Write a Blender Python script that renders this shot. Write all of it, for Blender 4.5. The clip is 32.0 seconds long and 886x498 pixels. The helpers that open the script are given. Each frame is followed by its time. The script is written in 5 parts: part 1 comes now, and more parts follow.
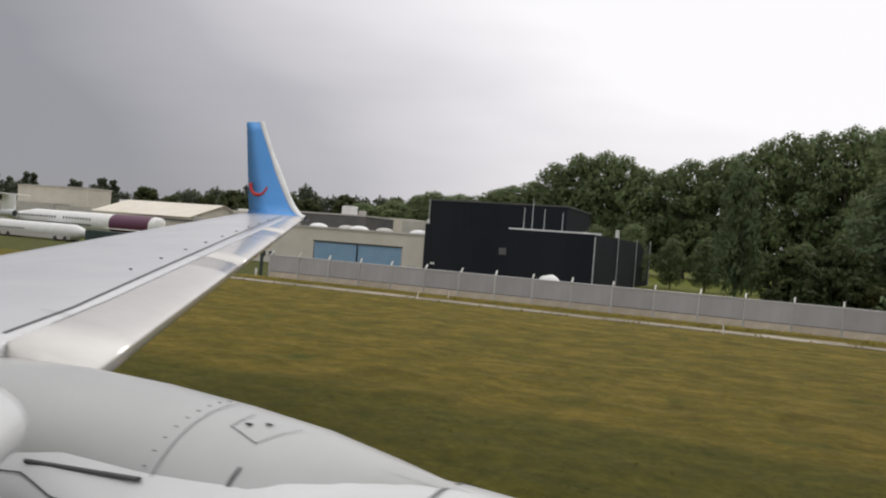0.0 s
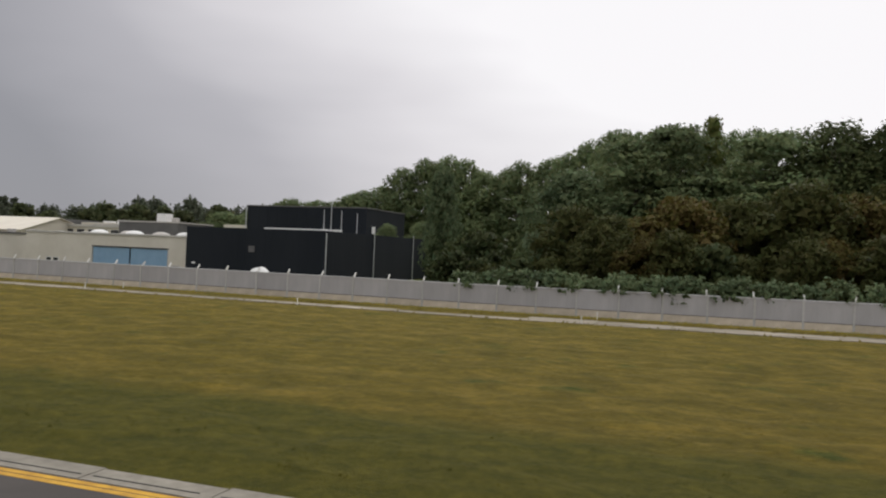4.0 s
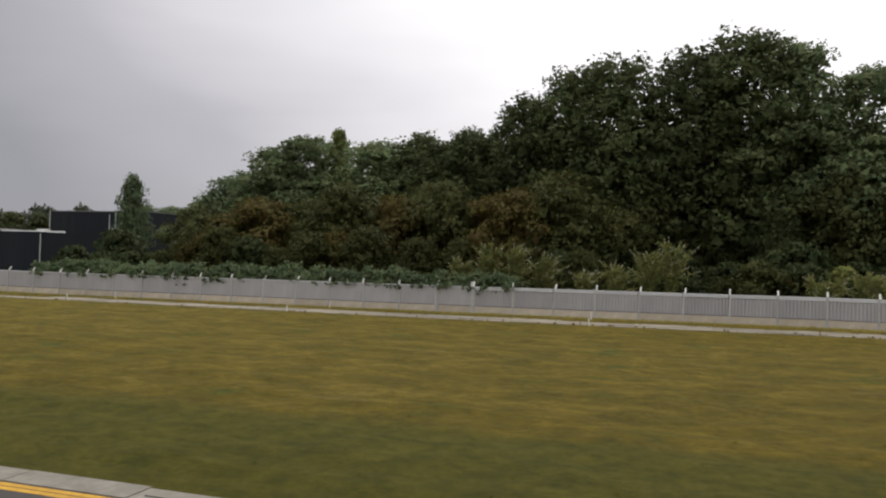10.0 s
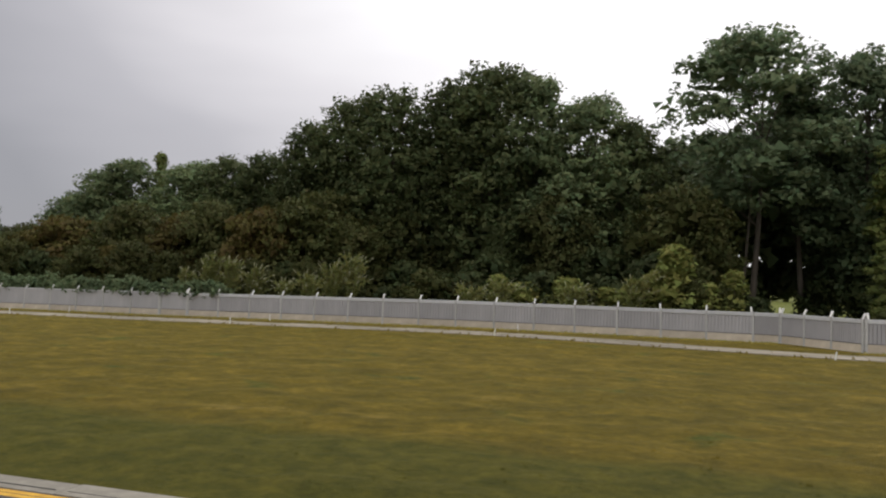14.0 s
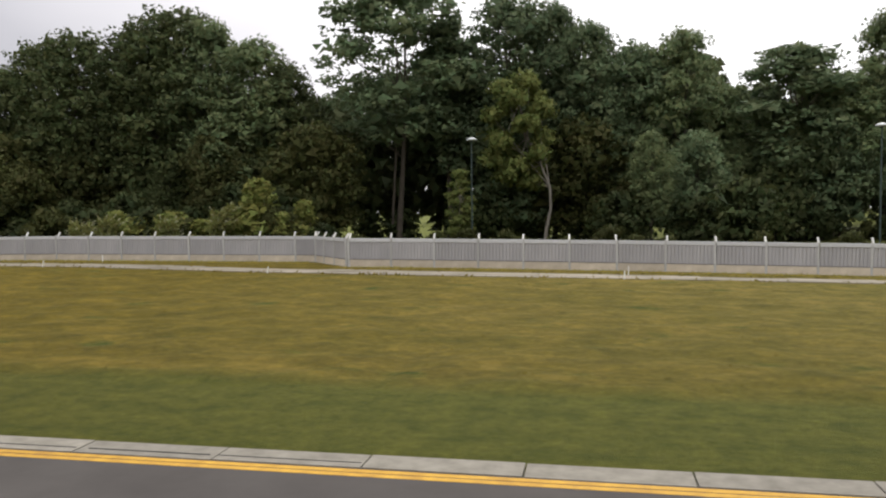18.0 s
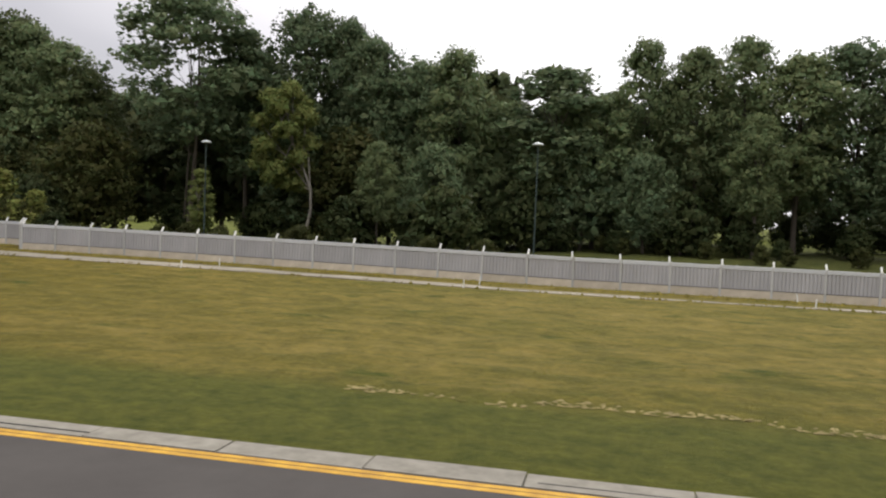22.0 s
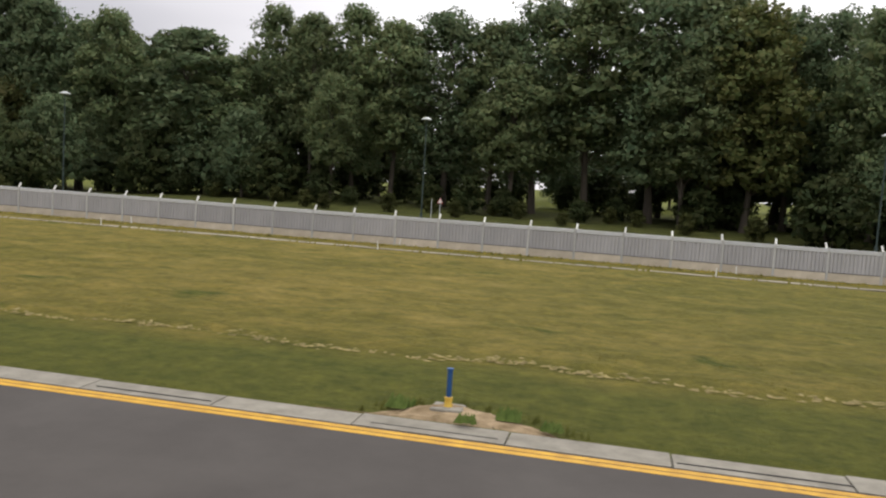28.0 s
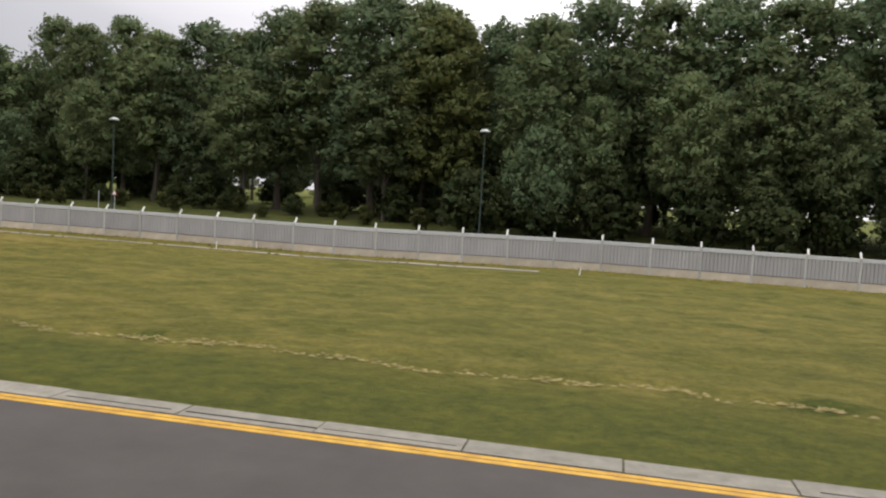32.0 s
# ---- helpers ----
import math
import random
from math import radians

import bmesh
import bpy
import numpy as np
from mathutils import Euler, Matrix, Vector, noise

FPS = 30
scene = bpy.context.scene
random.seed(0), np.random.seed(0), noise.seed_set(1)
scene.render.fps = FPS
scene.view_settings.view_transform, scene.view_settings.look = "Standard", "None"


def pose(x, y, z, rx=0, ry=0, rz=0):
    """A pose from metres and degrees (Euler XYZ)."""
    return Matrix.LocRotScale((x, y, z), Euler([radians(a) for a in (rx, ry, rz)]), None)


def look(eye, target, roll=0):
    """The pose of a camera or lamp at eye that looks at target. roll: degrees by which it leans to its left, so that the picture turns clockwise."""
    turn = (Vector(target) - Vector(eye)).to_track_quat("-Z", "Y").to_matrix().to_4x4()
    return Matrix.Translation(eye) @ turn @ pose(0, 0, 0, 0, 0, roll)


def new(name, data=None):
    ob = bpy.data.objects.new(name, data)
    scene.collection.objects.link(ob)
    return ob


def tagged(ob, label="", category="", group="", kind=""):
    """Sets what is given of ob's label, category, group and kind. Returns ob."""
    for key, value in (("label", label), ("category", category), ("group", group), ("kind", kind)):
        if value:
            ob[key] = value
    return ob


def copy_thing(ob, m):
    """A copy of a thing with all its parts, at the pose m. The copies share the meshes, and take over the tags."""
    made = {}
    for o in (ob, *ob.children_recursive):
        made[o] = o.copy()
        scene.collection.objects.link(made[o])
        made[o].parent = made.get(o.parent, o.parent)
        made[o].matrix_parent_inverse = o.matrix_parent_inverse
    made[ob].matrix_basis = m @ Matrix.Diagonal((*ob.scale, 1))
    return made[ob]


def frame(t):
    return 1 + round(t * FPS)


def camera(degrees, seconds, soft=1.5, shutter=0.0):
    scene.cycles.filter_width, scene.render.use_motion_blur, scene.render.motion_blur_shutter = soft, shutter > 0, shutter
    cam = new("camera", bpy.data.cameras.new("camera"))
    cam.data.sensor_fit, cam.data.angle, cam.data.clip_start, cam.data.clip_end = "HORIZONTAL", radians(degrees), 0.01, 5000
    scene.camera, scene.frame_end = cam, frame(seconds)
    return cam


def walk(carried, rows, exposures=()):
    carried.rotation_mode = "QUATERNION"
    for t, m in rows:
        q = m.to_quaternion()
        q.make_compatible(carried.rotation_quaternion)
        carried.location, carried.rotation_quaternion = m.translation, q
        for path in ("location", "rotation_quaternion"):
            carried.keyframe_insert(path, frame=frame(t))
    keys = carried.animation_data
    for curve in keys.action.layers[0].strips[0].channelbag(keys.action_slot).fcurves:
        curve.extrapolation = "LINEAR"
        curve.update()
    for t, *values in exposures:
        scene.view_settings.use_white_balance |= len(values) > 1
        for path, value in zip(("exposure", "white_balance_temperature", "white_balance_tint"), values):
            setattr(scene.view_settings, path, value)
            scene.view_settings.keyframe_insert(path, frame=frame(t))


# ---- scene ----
cam = camera(60.19, 32.0, soft=2.1, shutter=0.12)
EXPOSURES = [(0.0, -0.10), (1.0, -0.04), (4.0, -0.14), (8.5, -0.15), (11.0, 0.06), (13.5, 0.0), (15.5, 0.36), (28.0, 0.33), (30.0, 0.30), (32.0, 0.42)]
PATH = [
    (0.0, -0.00, -0.62, 3.95, 89.54, -4.39, 23.01),
    (0.5, 3.53, -0.58, 3.95, 89.53, -2.14, 21.81),
    (1.0, 7.04, -0.53, 3.95, 89.63, -1.60, 17.90),
    (1.5, 10.46, -0.49, 3.95, 88.93, -2.30, 17.79),
    (2.0, 13.88, -0.45, 3.95, 88.63, -3.02, 18.45),
    (2.5, 17.25, -0.41, 3.95, 88.75, -3.27, 18.93),
    (4.5, 30.40, -0.25, 3.95, 90.80, -2.29, 19.20),
    (5.0, 33.69, -0.20, 3.94, 91.16, -2.35, 19.00),
    (5.5, 37.09, -0.14, 3.94, 91.57, -2.39, 18.68),
    (6.0, 40.65, -0.08, 3.94, 91.31, -2.93, 18.63),
    (6.5, 44.34, -0.01, 3.94, 91.82, -2.36, 18.97),
    (7.0, 48.03, 0.05, 3.95, 91.77, -1.88, 19.44),
    (7.5, 51.64, 0.10, 3.95, 91.92, -1.92, 19.01),
    (8.0, 55.16, 0.13, 3.95, 91.84, -1.91, 18.93),
    (8.5, 58.55, 0.13, 3.95, 92.61, -1.71, 17.36),
    (9.0, 61.84, 0.11, 3.94, 91.33, -1.78, 17.91),
    (9.5, 65.11, 0.09, 3.94, 91.27, -1.44, 18.09),
    (10.0, 68.40, 0.06, 3.94, 90.81, -1.73, 17.84),
    (10.5, 71.72, 0.04, 3.94, 90.75, -1.76, 17.74),
    (11.0, 75.04, 0.03, 3.95, 91.10, -2.21, 17.83),
    (11.5, 78.42, 0.00, 3.95, 90.27, -1.97, 18.23),
    (12.0, 81.85, -0.03, 3.95, 91.60, -1.86, 17.73),
    (12.5, 85.28, -0.08, 3.96, 91.62, -1.90, 17.15),
    (13.0, 88.67, -0.14, 3.96, 91.94, -1.97, 16.04),
    (13.5, 92.05, -0.19, 3.96, 92.56, -1.88, 16.80),
    (15.5, 105.74, -0.33, 3.94, 88.05, -0.81, 20.53),
    (16.0, 109.25, -0.35, 3.94, 87.10, 0.21, 15.59),
    (16.5, 112.88, -0.36, 3.94, 86.73, -0.18, 12.34),
    (17.0, 116.48, -0.36, 3.94, 87.67, 0.90, 9.02),
    (17.5, 120.04, -0.35, 3.94, 86.90, 0.88, 9.70),
    (18.0, 123.54, -0.32, 3.95, 87.25, 0.46, 11.28),
    (18.5, 127.04, -0.28, 3.95, 86.42, 0.11, 12.66),
    (19.0, 130.79, -0.24, 3.95, 86.77, -0.55, 13.74),
    (19.5, 134.65, -0.19, 3.95, 85.31, -1.90, 14.56),
    (20.0, 138.51, -0.14, 3.95, 88.72, -1.98, 13.90),
    (20.5, 142.31, -0.10, 3.95, 86.68, -1.61, 14.04),
    (21.0, 146.11, -0.06, 3.95, 86.56, -1.87, 12.09),
    (21.5, 149.92, -0.01, 3.95, 85.65, -2.33, 12.74),
    (22.0, 153.75, 0.03, 3.95, 87.66, -2.25, 13.24),
    (22.5, 157.61, 0.08, 3.95, 87.31, -2.34, 13.28),
    (23.0, 161.52, 0.12, 3.95, 86.50, -2.02, 13.07),
    (23.5, 165.51, 0.16, 3.95, 86.61, -2.03, 13.21),
    (24.0, 169.50, 0.19, 3.95, 87.01, -2.06, 14.72),
    (24.5, 173.44, 0.22, 3.95, 86.75, -2.67, 16.27),
    (25.0, 177.34, 0.24, 3.95, 88.31, -1.99, 16.21),
    (25.5, 181.27, 0.26, 3.95, 88.83, -2.32, 13.52),
    (26.0, 185.21, 0.27, 3.95, 87.44, -2.05, 9.98),
    (26.5, 189.20, 0.28, 3.94, 84.13, -3.04, 11.26),
    (28.5, 205.58, 0.35, 3.94, 85.42, -3.52, 13.25),
    (29.0, 209.78, 0.37, 3.94, 85.20, -3.73, 12.80),
    (29.5, 214.01, 0.39, 3.94, 85.38, -3.38, 13.23),
    (30.0, 218.19, 0.41, 3.95, 83.81, -4.10, 13.40),
    (30.5, 222.37, 0.44, 3.96, 85.69, -3.43, 13.88),
    (31.0, 226.47, 0.47, 3.97, 84.86, -3.27, 11.42),
    (31.5, 230.55, 0.51, 3.98, 85.83, -3.28, 12.16),
    (32.0, 234.61, 0.54, 3.99, 86.11, -3.42, 12.89),
]
walk(cam, [(t, pose(*p)) for t, *p in PATH], EXPOSURES)

# ---- world, sun ----
SUN_YAW, SUN_UP = radians(-8), radians(38)   # from the direction of travel's left side, behind cloud
sun_way = Vector((-math.sin(SUN_YAW) * math.cos(SUN_UP), math.cos(SUN_YAW) * math.cos(SUN_UP), math.sin(SUN_UP)))
world = bpy.data.worlds.new("overcast_sky")
scene.world = world
world.use_nodes = True
wn, wl = world.node_tree.nodes, world.node_tree.links
wbg = wn["Background"]
wsky = wn.new("ShaderNodeTexSky")
wsky.sky_type, wsky.sun_disc, wsky.sun_elevation, wsky.sun_rotation = "NISHITA", False, SUN_UP, -SUN_YAW
wco = wn.new("ShaderNodeTexCoord")
wdot = wn.new("ShaderNodeVectorMath")
wdot.operation = "DOT_PRODUCT"
wdot.inputs[1].default_value = sun_way
wl.new(wco.outputs["Generated"], wdot.inputs[0])
wmap = wn.new("ShaderNodeMapping")
wmap.inputs["Scale"].default_value = (1.0, 1.0, 3.2)
wl.new(wco.outputs["Generated"], wmap.inputs["Vector"])
wnoise = wn.new("ShaderNodeTexNoise")
wnoise.inputs["Scale"].default_value, wnoise.inputs["Detail"].default_value = 2.4, 3.0
wl.new(wmap.outputs["Vector"], wnoise.inputs["Vector"])
wsum = wn.new("ShaderNodeMath")
wsum.operation = "MULTIPLY_ADD"
wsum.inputs[1].default_value = 0.17
wl.new(wnoise.outputs["Fac"], wsum.inputs[0])
wlift = wn.new("ShaderNodeMath")
wlift.operation = "ADD"
wlift.inputs[1].default_value = 0.045
wl.new(wdot.outputs["Value"], wlift.inputs[0])
wl.new(wlift.outputs["Value"], wsum.inputs[2])
wramp = wn.new("ShaderNodeValToRGB")
wl.new(wsum.outputs["Value"], wramp.inputs["Fac"])
els = wramp.color_ramp.elements
els[0].position, els[0].color = 0.0, (0.29, 0.30, 0.325, 1)
els[1].position, els[1].color = 1.0, (1.06, 1.04, 1.06, 1)
for p, c in ((0.62, (0.338, 0.338, 0.368, 1)), (0.78, (0.515, 0.505, 0.54, 1)), (0.90, (0.80, 0.775, 0.805, 1))):
    e = els.new(p)
    e.color = c
wmix = wn.new("ShaderNodeMixRGB")
wmix.inputs["Fac"].default_value = 0.97
wscale = wn.new("ShaderNodeMixRGB")
wscale.blend_type = "MULTIPLY"
wscale.inputs["Fac"].default_value = 1.0
wscale.inputs["Color2"].default_value = (0.1, 0.1, 0.1, 1)
wl.new(wsky.outputs["Color"], wscale.inputs["Color1"])
wl.new(wscale.outputs["Color"], wmix.inputs["Color1"])
wl.new(wramp.outputs["Color"], wmix.inputs["Color2"])
wsep = wn.new("ShaderNodeSeparateXYZ")
wl.new(wco.outputs["Generated"], wsep.inputs[0])


def sky_part(socket, lo, hi, base, colour):
    """The cloud cover turns to that colour as the direction's part goes from lo to hi."""
    r = wn.new("ShaderNodeMapRange")
    r.interpolation_type = "SMOOTHSTEP"
    r.inputs["From Min"].default_value, r.inputs["From Max"].default_value = lo, hi
    wl.new(socket, r.inputs["Value"])
    x = wn.new("ShaderNodeMixRGB")
    x.inputs["Color2"].default_value = (*colour, 1)
    wl.new(r.outputs["Result"], x.inputs["Fac"])
    wl.new(base, x.inputs["Color1"])
    return x.outputs["Color"]


cloud = sky_part(wsep.outputs["Y"], 0.25, -0.4, wmix.outputs["Color"], (0.60, 0.61, 0.635))
cloud = sky_part(wsep.outputs["Z"], 0.42, 0.85, cloud, (1.52, 1.51, 1.53))
wl.new(cloud, wbg.inputs["Color"])
wbg.inputs["Strength"].default_value = 1.0
sun = new("sun", bpy.data.lights.new("sun", "SUN"))
sun.data.energy, sun.data.angle, sun.data.color = 0.7, radians(25), (1.0, 0.97, 0.92)
sun.matrix_world = look(sun_way * 100, (0, 0, 0))


# ---- materials ----
def material(name, a, b, scale=4.0, rough=0.7, bump=0.0, bump_scale=40.0, metal=0.0, stretch=(1, 1, 1), vary=0.0, island=0.0, through_light=0.0, detail=6.0, spec=0.5):
    """Two colours mixed by noise at two scales, with bump, and brightness varied by object or by loose piece."""
    m = bpy.data.materials.new(name)
    m.use_nodes = True
    n, l = m.node_tree.nodes, m.node_tree.links
    p = n["Principled BSDF"]
    tc = n.new("ShaderNodeTexCoord")
    mp = n.new("ShaderNodeMapping")
    mp.inputs["Scale"].default_value = stretch
    l.new(tc.outputs["Object"], mp.inputs["Vector"])
    n1 = n.new("ShaderNodeTexNoise")
    n1.inputs["Scale"].default_value, n1.inputs["Detail"].default_value, n1.inputs["Roughness"].default_value = scale, detail, 0.65
    l.new(mp.outputs["Vector"], n1.inputs["Vector"])
    r = n.new("ShaderNodeValToRGB")
    r.color_ramp.elements[0].position, r.color_ramp.elements[1].position = 0.3, 0.7
    r.color_ramp.elements[0].color, r.color_ramp.elements[1].color = (*a, 1), (*b, 1)
    l.new(n1.outputs["Fac"], r.inputs["Fac"])
    out = r.outputs["Color"]
    if vary or island:
        hs = n.new("ShaderNodeHueSaturation")
        src = n.new("ShaderNodeObjectInfo").outputs["Random"] if vary else n.new("ShaderNodeNewGeometry").outputs["Random Per Island"]
        k = vary or island
        mr = n.new("ShaderNodeMapRange")
        mr.inputs["To Min"].default_value, mr.inputs["To Max"].default_value = 1 - k, 1 + k
        l.new(src, mr.inputs["Value"])
        l.new(mr.outputs["Result"], hs.inputs["Value"])
        if vary and island:
            hs2 = n.new("ShaderNodeMapRange")
            hs2.inputs["To Min"].default_value, hs2.inputs["To Max"].default_value = 0.5 - 0.035, 0.5 + 0.035
            l.new(n.new("ShaderNodeNewGeometry").outputs["Random Per Island"], hs2.inputs["Value"])
            l.new(hs2.outputs["Result"], hs.inputs["Hue"])
        l.new(out, hs.inputs["Color"])
        out = hs.outputs["Color"]
    l.new(out, p.inputs["Base Color"])
    p.inputs["Roughness"].default_value, p.inputs["Metallic"].default_value = rough, metal
    p.inputs["Specular IOR Level"].default_value = spec
    if bump:
        n2 = n.new("ShaderNodeTexNoise")
        n2.inputs["Scale"].default_value, n2.inputs["Detail"].default_value = bump_scale, 4.0
        l.new(mp.outputs["Vector"], n2.inputs["Vector"])
        bp = n.new("ShaderNodeBump")
        bp.inputs["Strength"].default_value = bump
        l.new(n2.outputs["Fac"], bp.inputs["Height"])
        l.new(bp.outputs["Normal"], p.inputs["Normal"])
    if through_light:
        tr = n.new("ShaderNodeBsdfTranslucent")
        l.new(out, tr.inputs["Color"])
        mx = n.new("ShaderNodeMixShader")
        mx.inputs["Fac"].default_value = through_light
        l.new(p.outputs["BSDF"], mx.inputs[1])
        l.new(tr.outputs["BSDF"], mx.inputs[2])
        l.new(mx.outputs["Shader"], n["Material Output"].inputs["Surface"])
    return m


def leaf_material(name, a, b):
    return material(name, a, b, scale=0.30, rough=0.6, vary=0.16, island=0.18, through_light=0.34, detail=4.0, spec=0.10)


LEAF_DARK = leaf_material("dark_leaf", (0.094, 0.132, 0.068), (0.172, 0.214, 0.104))
# Shaded copy of the oak leaf: dimmer light is put into the colour.
LEAF_OAK_SHADED = leaf_material("shaded_oak_leaf", (0.058, 0.073, 0.030), (0.108, 0.128, 0.048))
LEAF_HAZEL = leaf_material("hazel_leaf", (0.066, 0.074, 0.024), (0.118, 0.122, 0.042))
LEAF_MID = leaf_material("green_leaf", (0.116, 0.156, 0.075), (0.214, 0.255, 0.112))
LEAF_MOSS = leaf_material("moss_leaf", (0.114, 0.147, 0.069), (0.204, 0.238, 0.104))
LEAF_OLIVE = leaf_material("olive_leaf", (0.103, 0.122, 0.043), (0.171, 0.180, 0.059))
LEAF_BANK = leaf_material("bramble_leaf", (0.052, 0.058, 0.018), (0.092, 0.096, 0.030))
# Undergrowth leaf, darkened: the shade under the trees is in the colour.
LEAF_SHADE = leaf_material("shaded_undergrowth_leaf", (0.040, 0.052, 0.020), (0.072, 0.088, 0.032))
LEAF_RUST = leaf_material("rusty_leaf", (0.080, 0.064, 0.018), (0.118, 0.096, 0.028))
LEAF_LIGHT = leaf_material("light_leaf", (0.19, 0.215, 0.056), (0.33, 0.325, 0.095))
LEAF_WAND = leaf_material("willow_leaf", (0.150, 0.170, 0.050), (0.29, 0.285, 0.098))
LEAF_YELLOW = leaf_material("yellowing_leaf", (0.130, 0.160, 0.046), (0.220, 0.240, 0.074))
# Paler, greyer leaf: the haze of distance is painted into the colour.
LEAF_HAZE = leaf_material("hazed_leaf", (0.085, 0.098, 0.066), (0.125, 0.138, 0.090))
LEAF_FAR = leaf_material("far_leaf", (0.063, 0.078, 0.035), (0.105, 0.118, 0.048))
SPIKE = material("seed_spike", (0.34, 0.33, 0.20), (0.50, 0.49, 0.34), 2.0, 0.9, island=0.2, through_light=0.4)
WEED = material("weed_leaf", (0.045, 0.068, 0.015), (0.085, 0.110, 0.026), 3.0, 0.95, island=0.2, spec=0.05)
BARK = material("bark", (0.055, 0.043, 0.032), (0.115, 0.092, 0.070), 3.0, 0.9, 0.6, 25.0, stretch=(1, 1, 0.2))
BARK_PALE = material("pale_bark", (0.16, 0.14, 0.115), (0.27, 0.24, 0.20), 3.0, 0.9, 0.5, 20.0, stretch=(1, 1, 0.3))
CONCRETE = material("concrete", (0.47, 0.395, 0.305), (0.63, 0.54, 0.43), 1.1, 0.9, 0.25, 60.0, vary=0.10)
POST_CONCRETE = material("post_concrete", (0.40, 0.388, 0.372), (0.53, 0.515, 0.495), 3.0, 0.85, 0.2, 60.0, vary=0.12)
POST_TIP = material("post_tip", (0.62, 0.60, 0.56), (0.78, 0.76, 0.72), 5.0, 0.8, 0.1, 60.0, vary=0.15)
SHEET = material("sheet_steel", (0.36, 0.345, 0.35), (0.44, 0.42, 0.425), 0.8, 0.5, 0.05, 12.0, metal=0.1, vary=0.07, stretch=(1, 1, 0.3))
RAIL = material("rail_steel", (0.50, 0.495, 0.50), (0.60, 0.595, 0.60), 2.0, 0.5, metal=0.1, vary=0.06)
ASPHALT = material("asphalt", (0.046, 0.038, 0.033), (0.070, 0.060, 0.053), 0.5, 0.9, 0.35, 90.0)
ROAD = material("road_concrete", (0.11, 0.090, 0.052), (0.38, 0.33, 0.26), 0.55, 0.9, 0.3, 30.0, vary=0.14, stretch=(0.5, 1.6, 1))
KERB = material("edge_concrete", (0.16, 0.142, 0.112), (0.27, 0.245, 0.20), 2.2, 0.9, 0.3, 40.0, vary=0.10)
JOINT = material("dark_joint", (0.045, 0.042, 0.04), (0.075, 0.07, 0.065), 3.0, 0.95)
SEAM_GREY = material("grey_rail", (0.13, 0.125, 0.125), (0.19, 0.18, 0.18), 3.0, 0.8)
YELLOW = material("yellow_paint", (0.36, 0.18, 0.012), (0.64, 0.36, 0.025), 2.5, 0.75, 0.15, 60.0)
WHITE = material("white_paint", (0.70, 0.69, 0.66), (0.82, 0.81, 0.79), 2.0, 0.6, vary=0.06)
BLUE_POST = material("blue_plastic", (0.010, 0.060, 0.19), (0.016, 0.085, 0.25), 6.0, 0.4)
YELLOW_BASE = material("yellow_base", (0.62, 0.38, 0.05), (0.75, 0.50, 0.08), 6.0, 0.5)
GRAVEL = material("sandy_gravel", (0.17, 0.115, 0.055), (0.44, 0.32, 0.19), 3.0, 0.95, 0.8, 30.0, island=0.3)
STONE = material("loose_stone", (0.14, 0.105, 0.07), (0.36, 0.28, 0.19), 2.0, 0.95, 0.3, 30.0, island=0.35)
BEIGE = material("beige_render", (0.57, 0.52, 0.44), (0.67, 0.62, 0.535), 0.25, 0.9, 0.1, 30.0)
BLACK_CLAD = material("black_cladding", (0.012, 0.015, 0.020), (0.019, 0.022, 0.027), 0.15, 0.8, 0.05, 8.0, spec=0.2, stretch=(1, 1, 0.2))
BLUE_DOOR = material("blue_door", (0.20, 0.33, 0.47), (0.25, 0.39, 0.53), 0.5, 0.5, 0.05, 20.0)
GREY_WALL = material("grey_wall", (0.10, 0.095, 0.095), (0.15, 0.145, 0.14), 0.3, 0.85)
PALE_ROOF = material("pale_roof", (0.42, 0.39, 0.36), (0.55, 0.52, 0.48), 0.4, 0.8)
CREAM = material("cream_roof", (0.62, 0.56, 0.46), (0.72, 0.67, 0.57), 0.3, 0.7)
GLASS = material("dark_glass", (0.02, 0.022, 0.025), (0.035, 0.037, 0.04), 2.0, 0.12)
PLUM = material("plum_paint", (0.085, 0.018, 0.045), (0.11, 0.025, 0.06), 0.6, 0.4)
DARK_GREEN = material("green_container", (0.022, 0.04, 0.036), (0.035, 0.055, 0.048), 0.7, 0.6, 0.1, 10.0)
GALV = material("galvanised", (0.45, 0.46, 0.46), (0.60, 0.61, 0.61), 4.0, 0.45, metal=0.4)
LAMP_GREEN = material("lamp_green", (0.03, 0.05, 0.045), (0.045, 0.065, 0.06), 4.0, 0.5)
RED = material("sign_red", (0.45, 0.03, 0.03), (0.55, 0.05, 0.04), 4.0, 0.5)
WING_GREY = material("wing_grey", (0.52, 0.525, 0.53), (0.61, 0.605, 0.605), 0.5, 0.22, 0.02, 6.0, metal=0.1)
SLAT_METAL = material("slat_metal", (0.57, 0.545, 0.51), (0.69, 0.66, 0.62), 0.7, 0.18, 0.02, 6.0, metal=0.35)
COWL_WHITE = material("cowl_white", (0.50, 0.50, 0.495), (0.60, 0.60, 0.59), 0.6, 0.25, 0.01, 6.0)
STRUT_GREY = material("strut_grey", (0.37, 0.37, 0.36), (0.44, 0.44, 0.43), 0.6, 0.3, 0.01, 6.0)
TAIL_BLUE = material("winglet_blue", (0.09, 0.33, 0.74), (0.11, 0.37, 0.80), 0.8, 0.3)
SEAM = material("panel_seam", (0.07, 0.07, 0.07), (0.11, 0.11, 0.11), 4.0, 0.7)
TWIG = material("dry_straw", (0.18, 0.142, 0.050), (0.30, 0.235, 0.095), 3.0, 0.95, island=0.25)


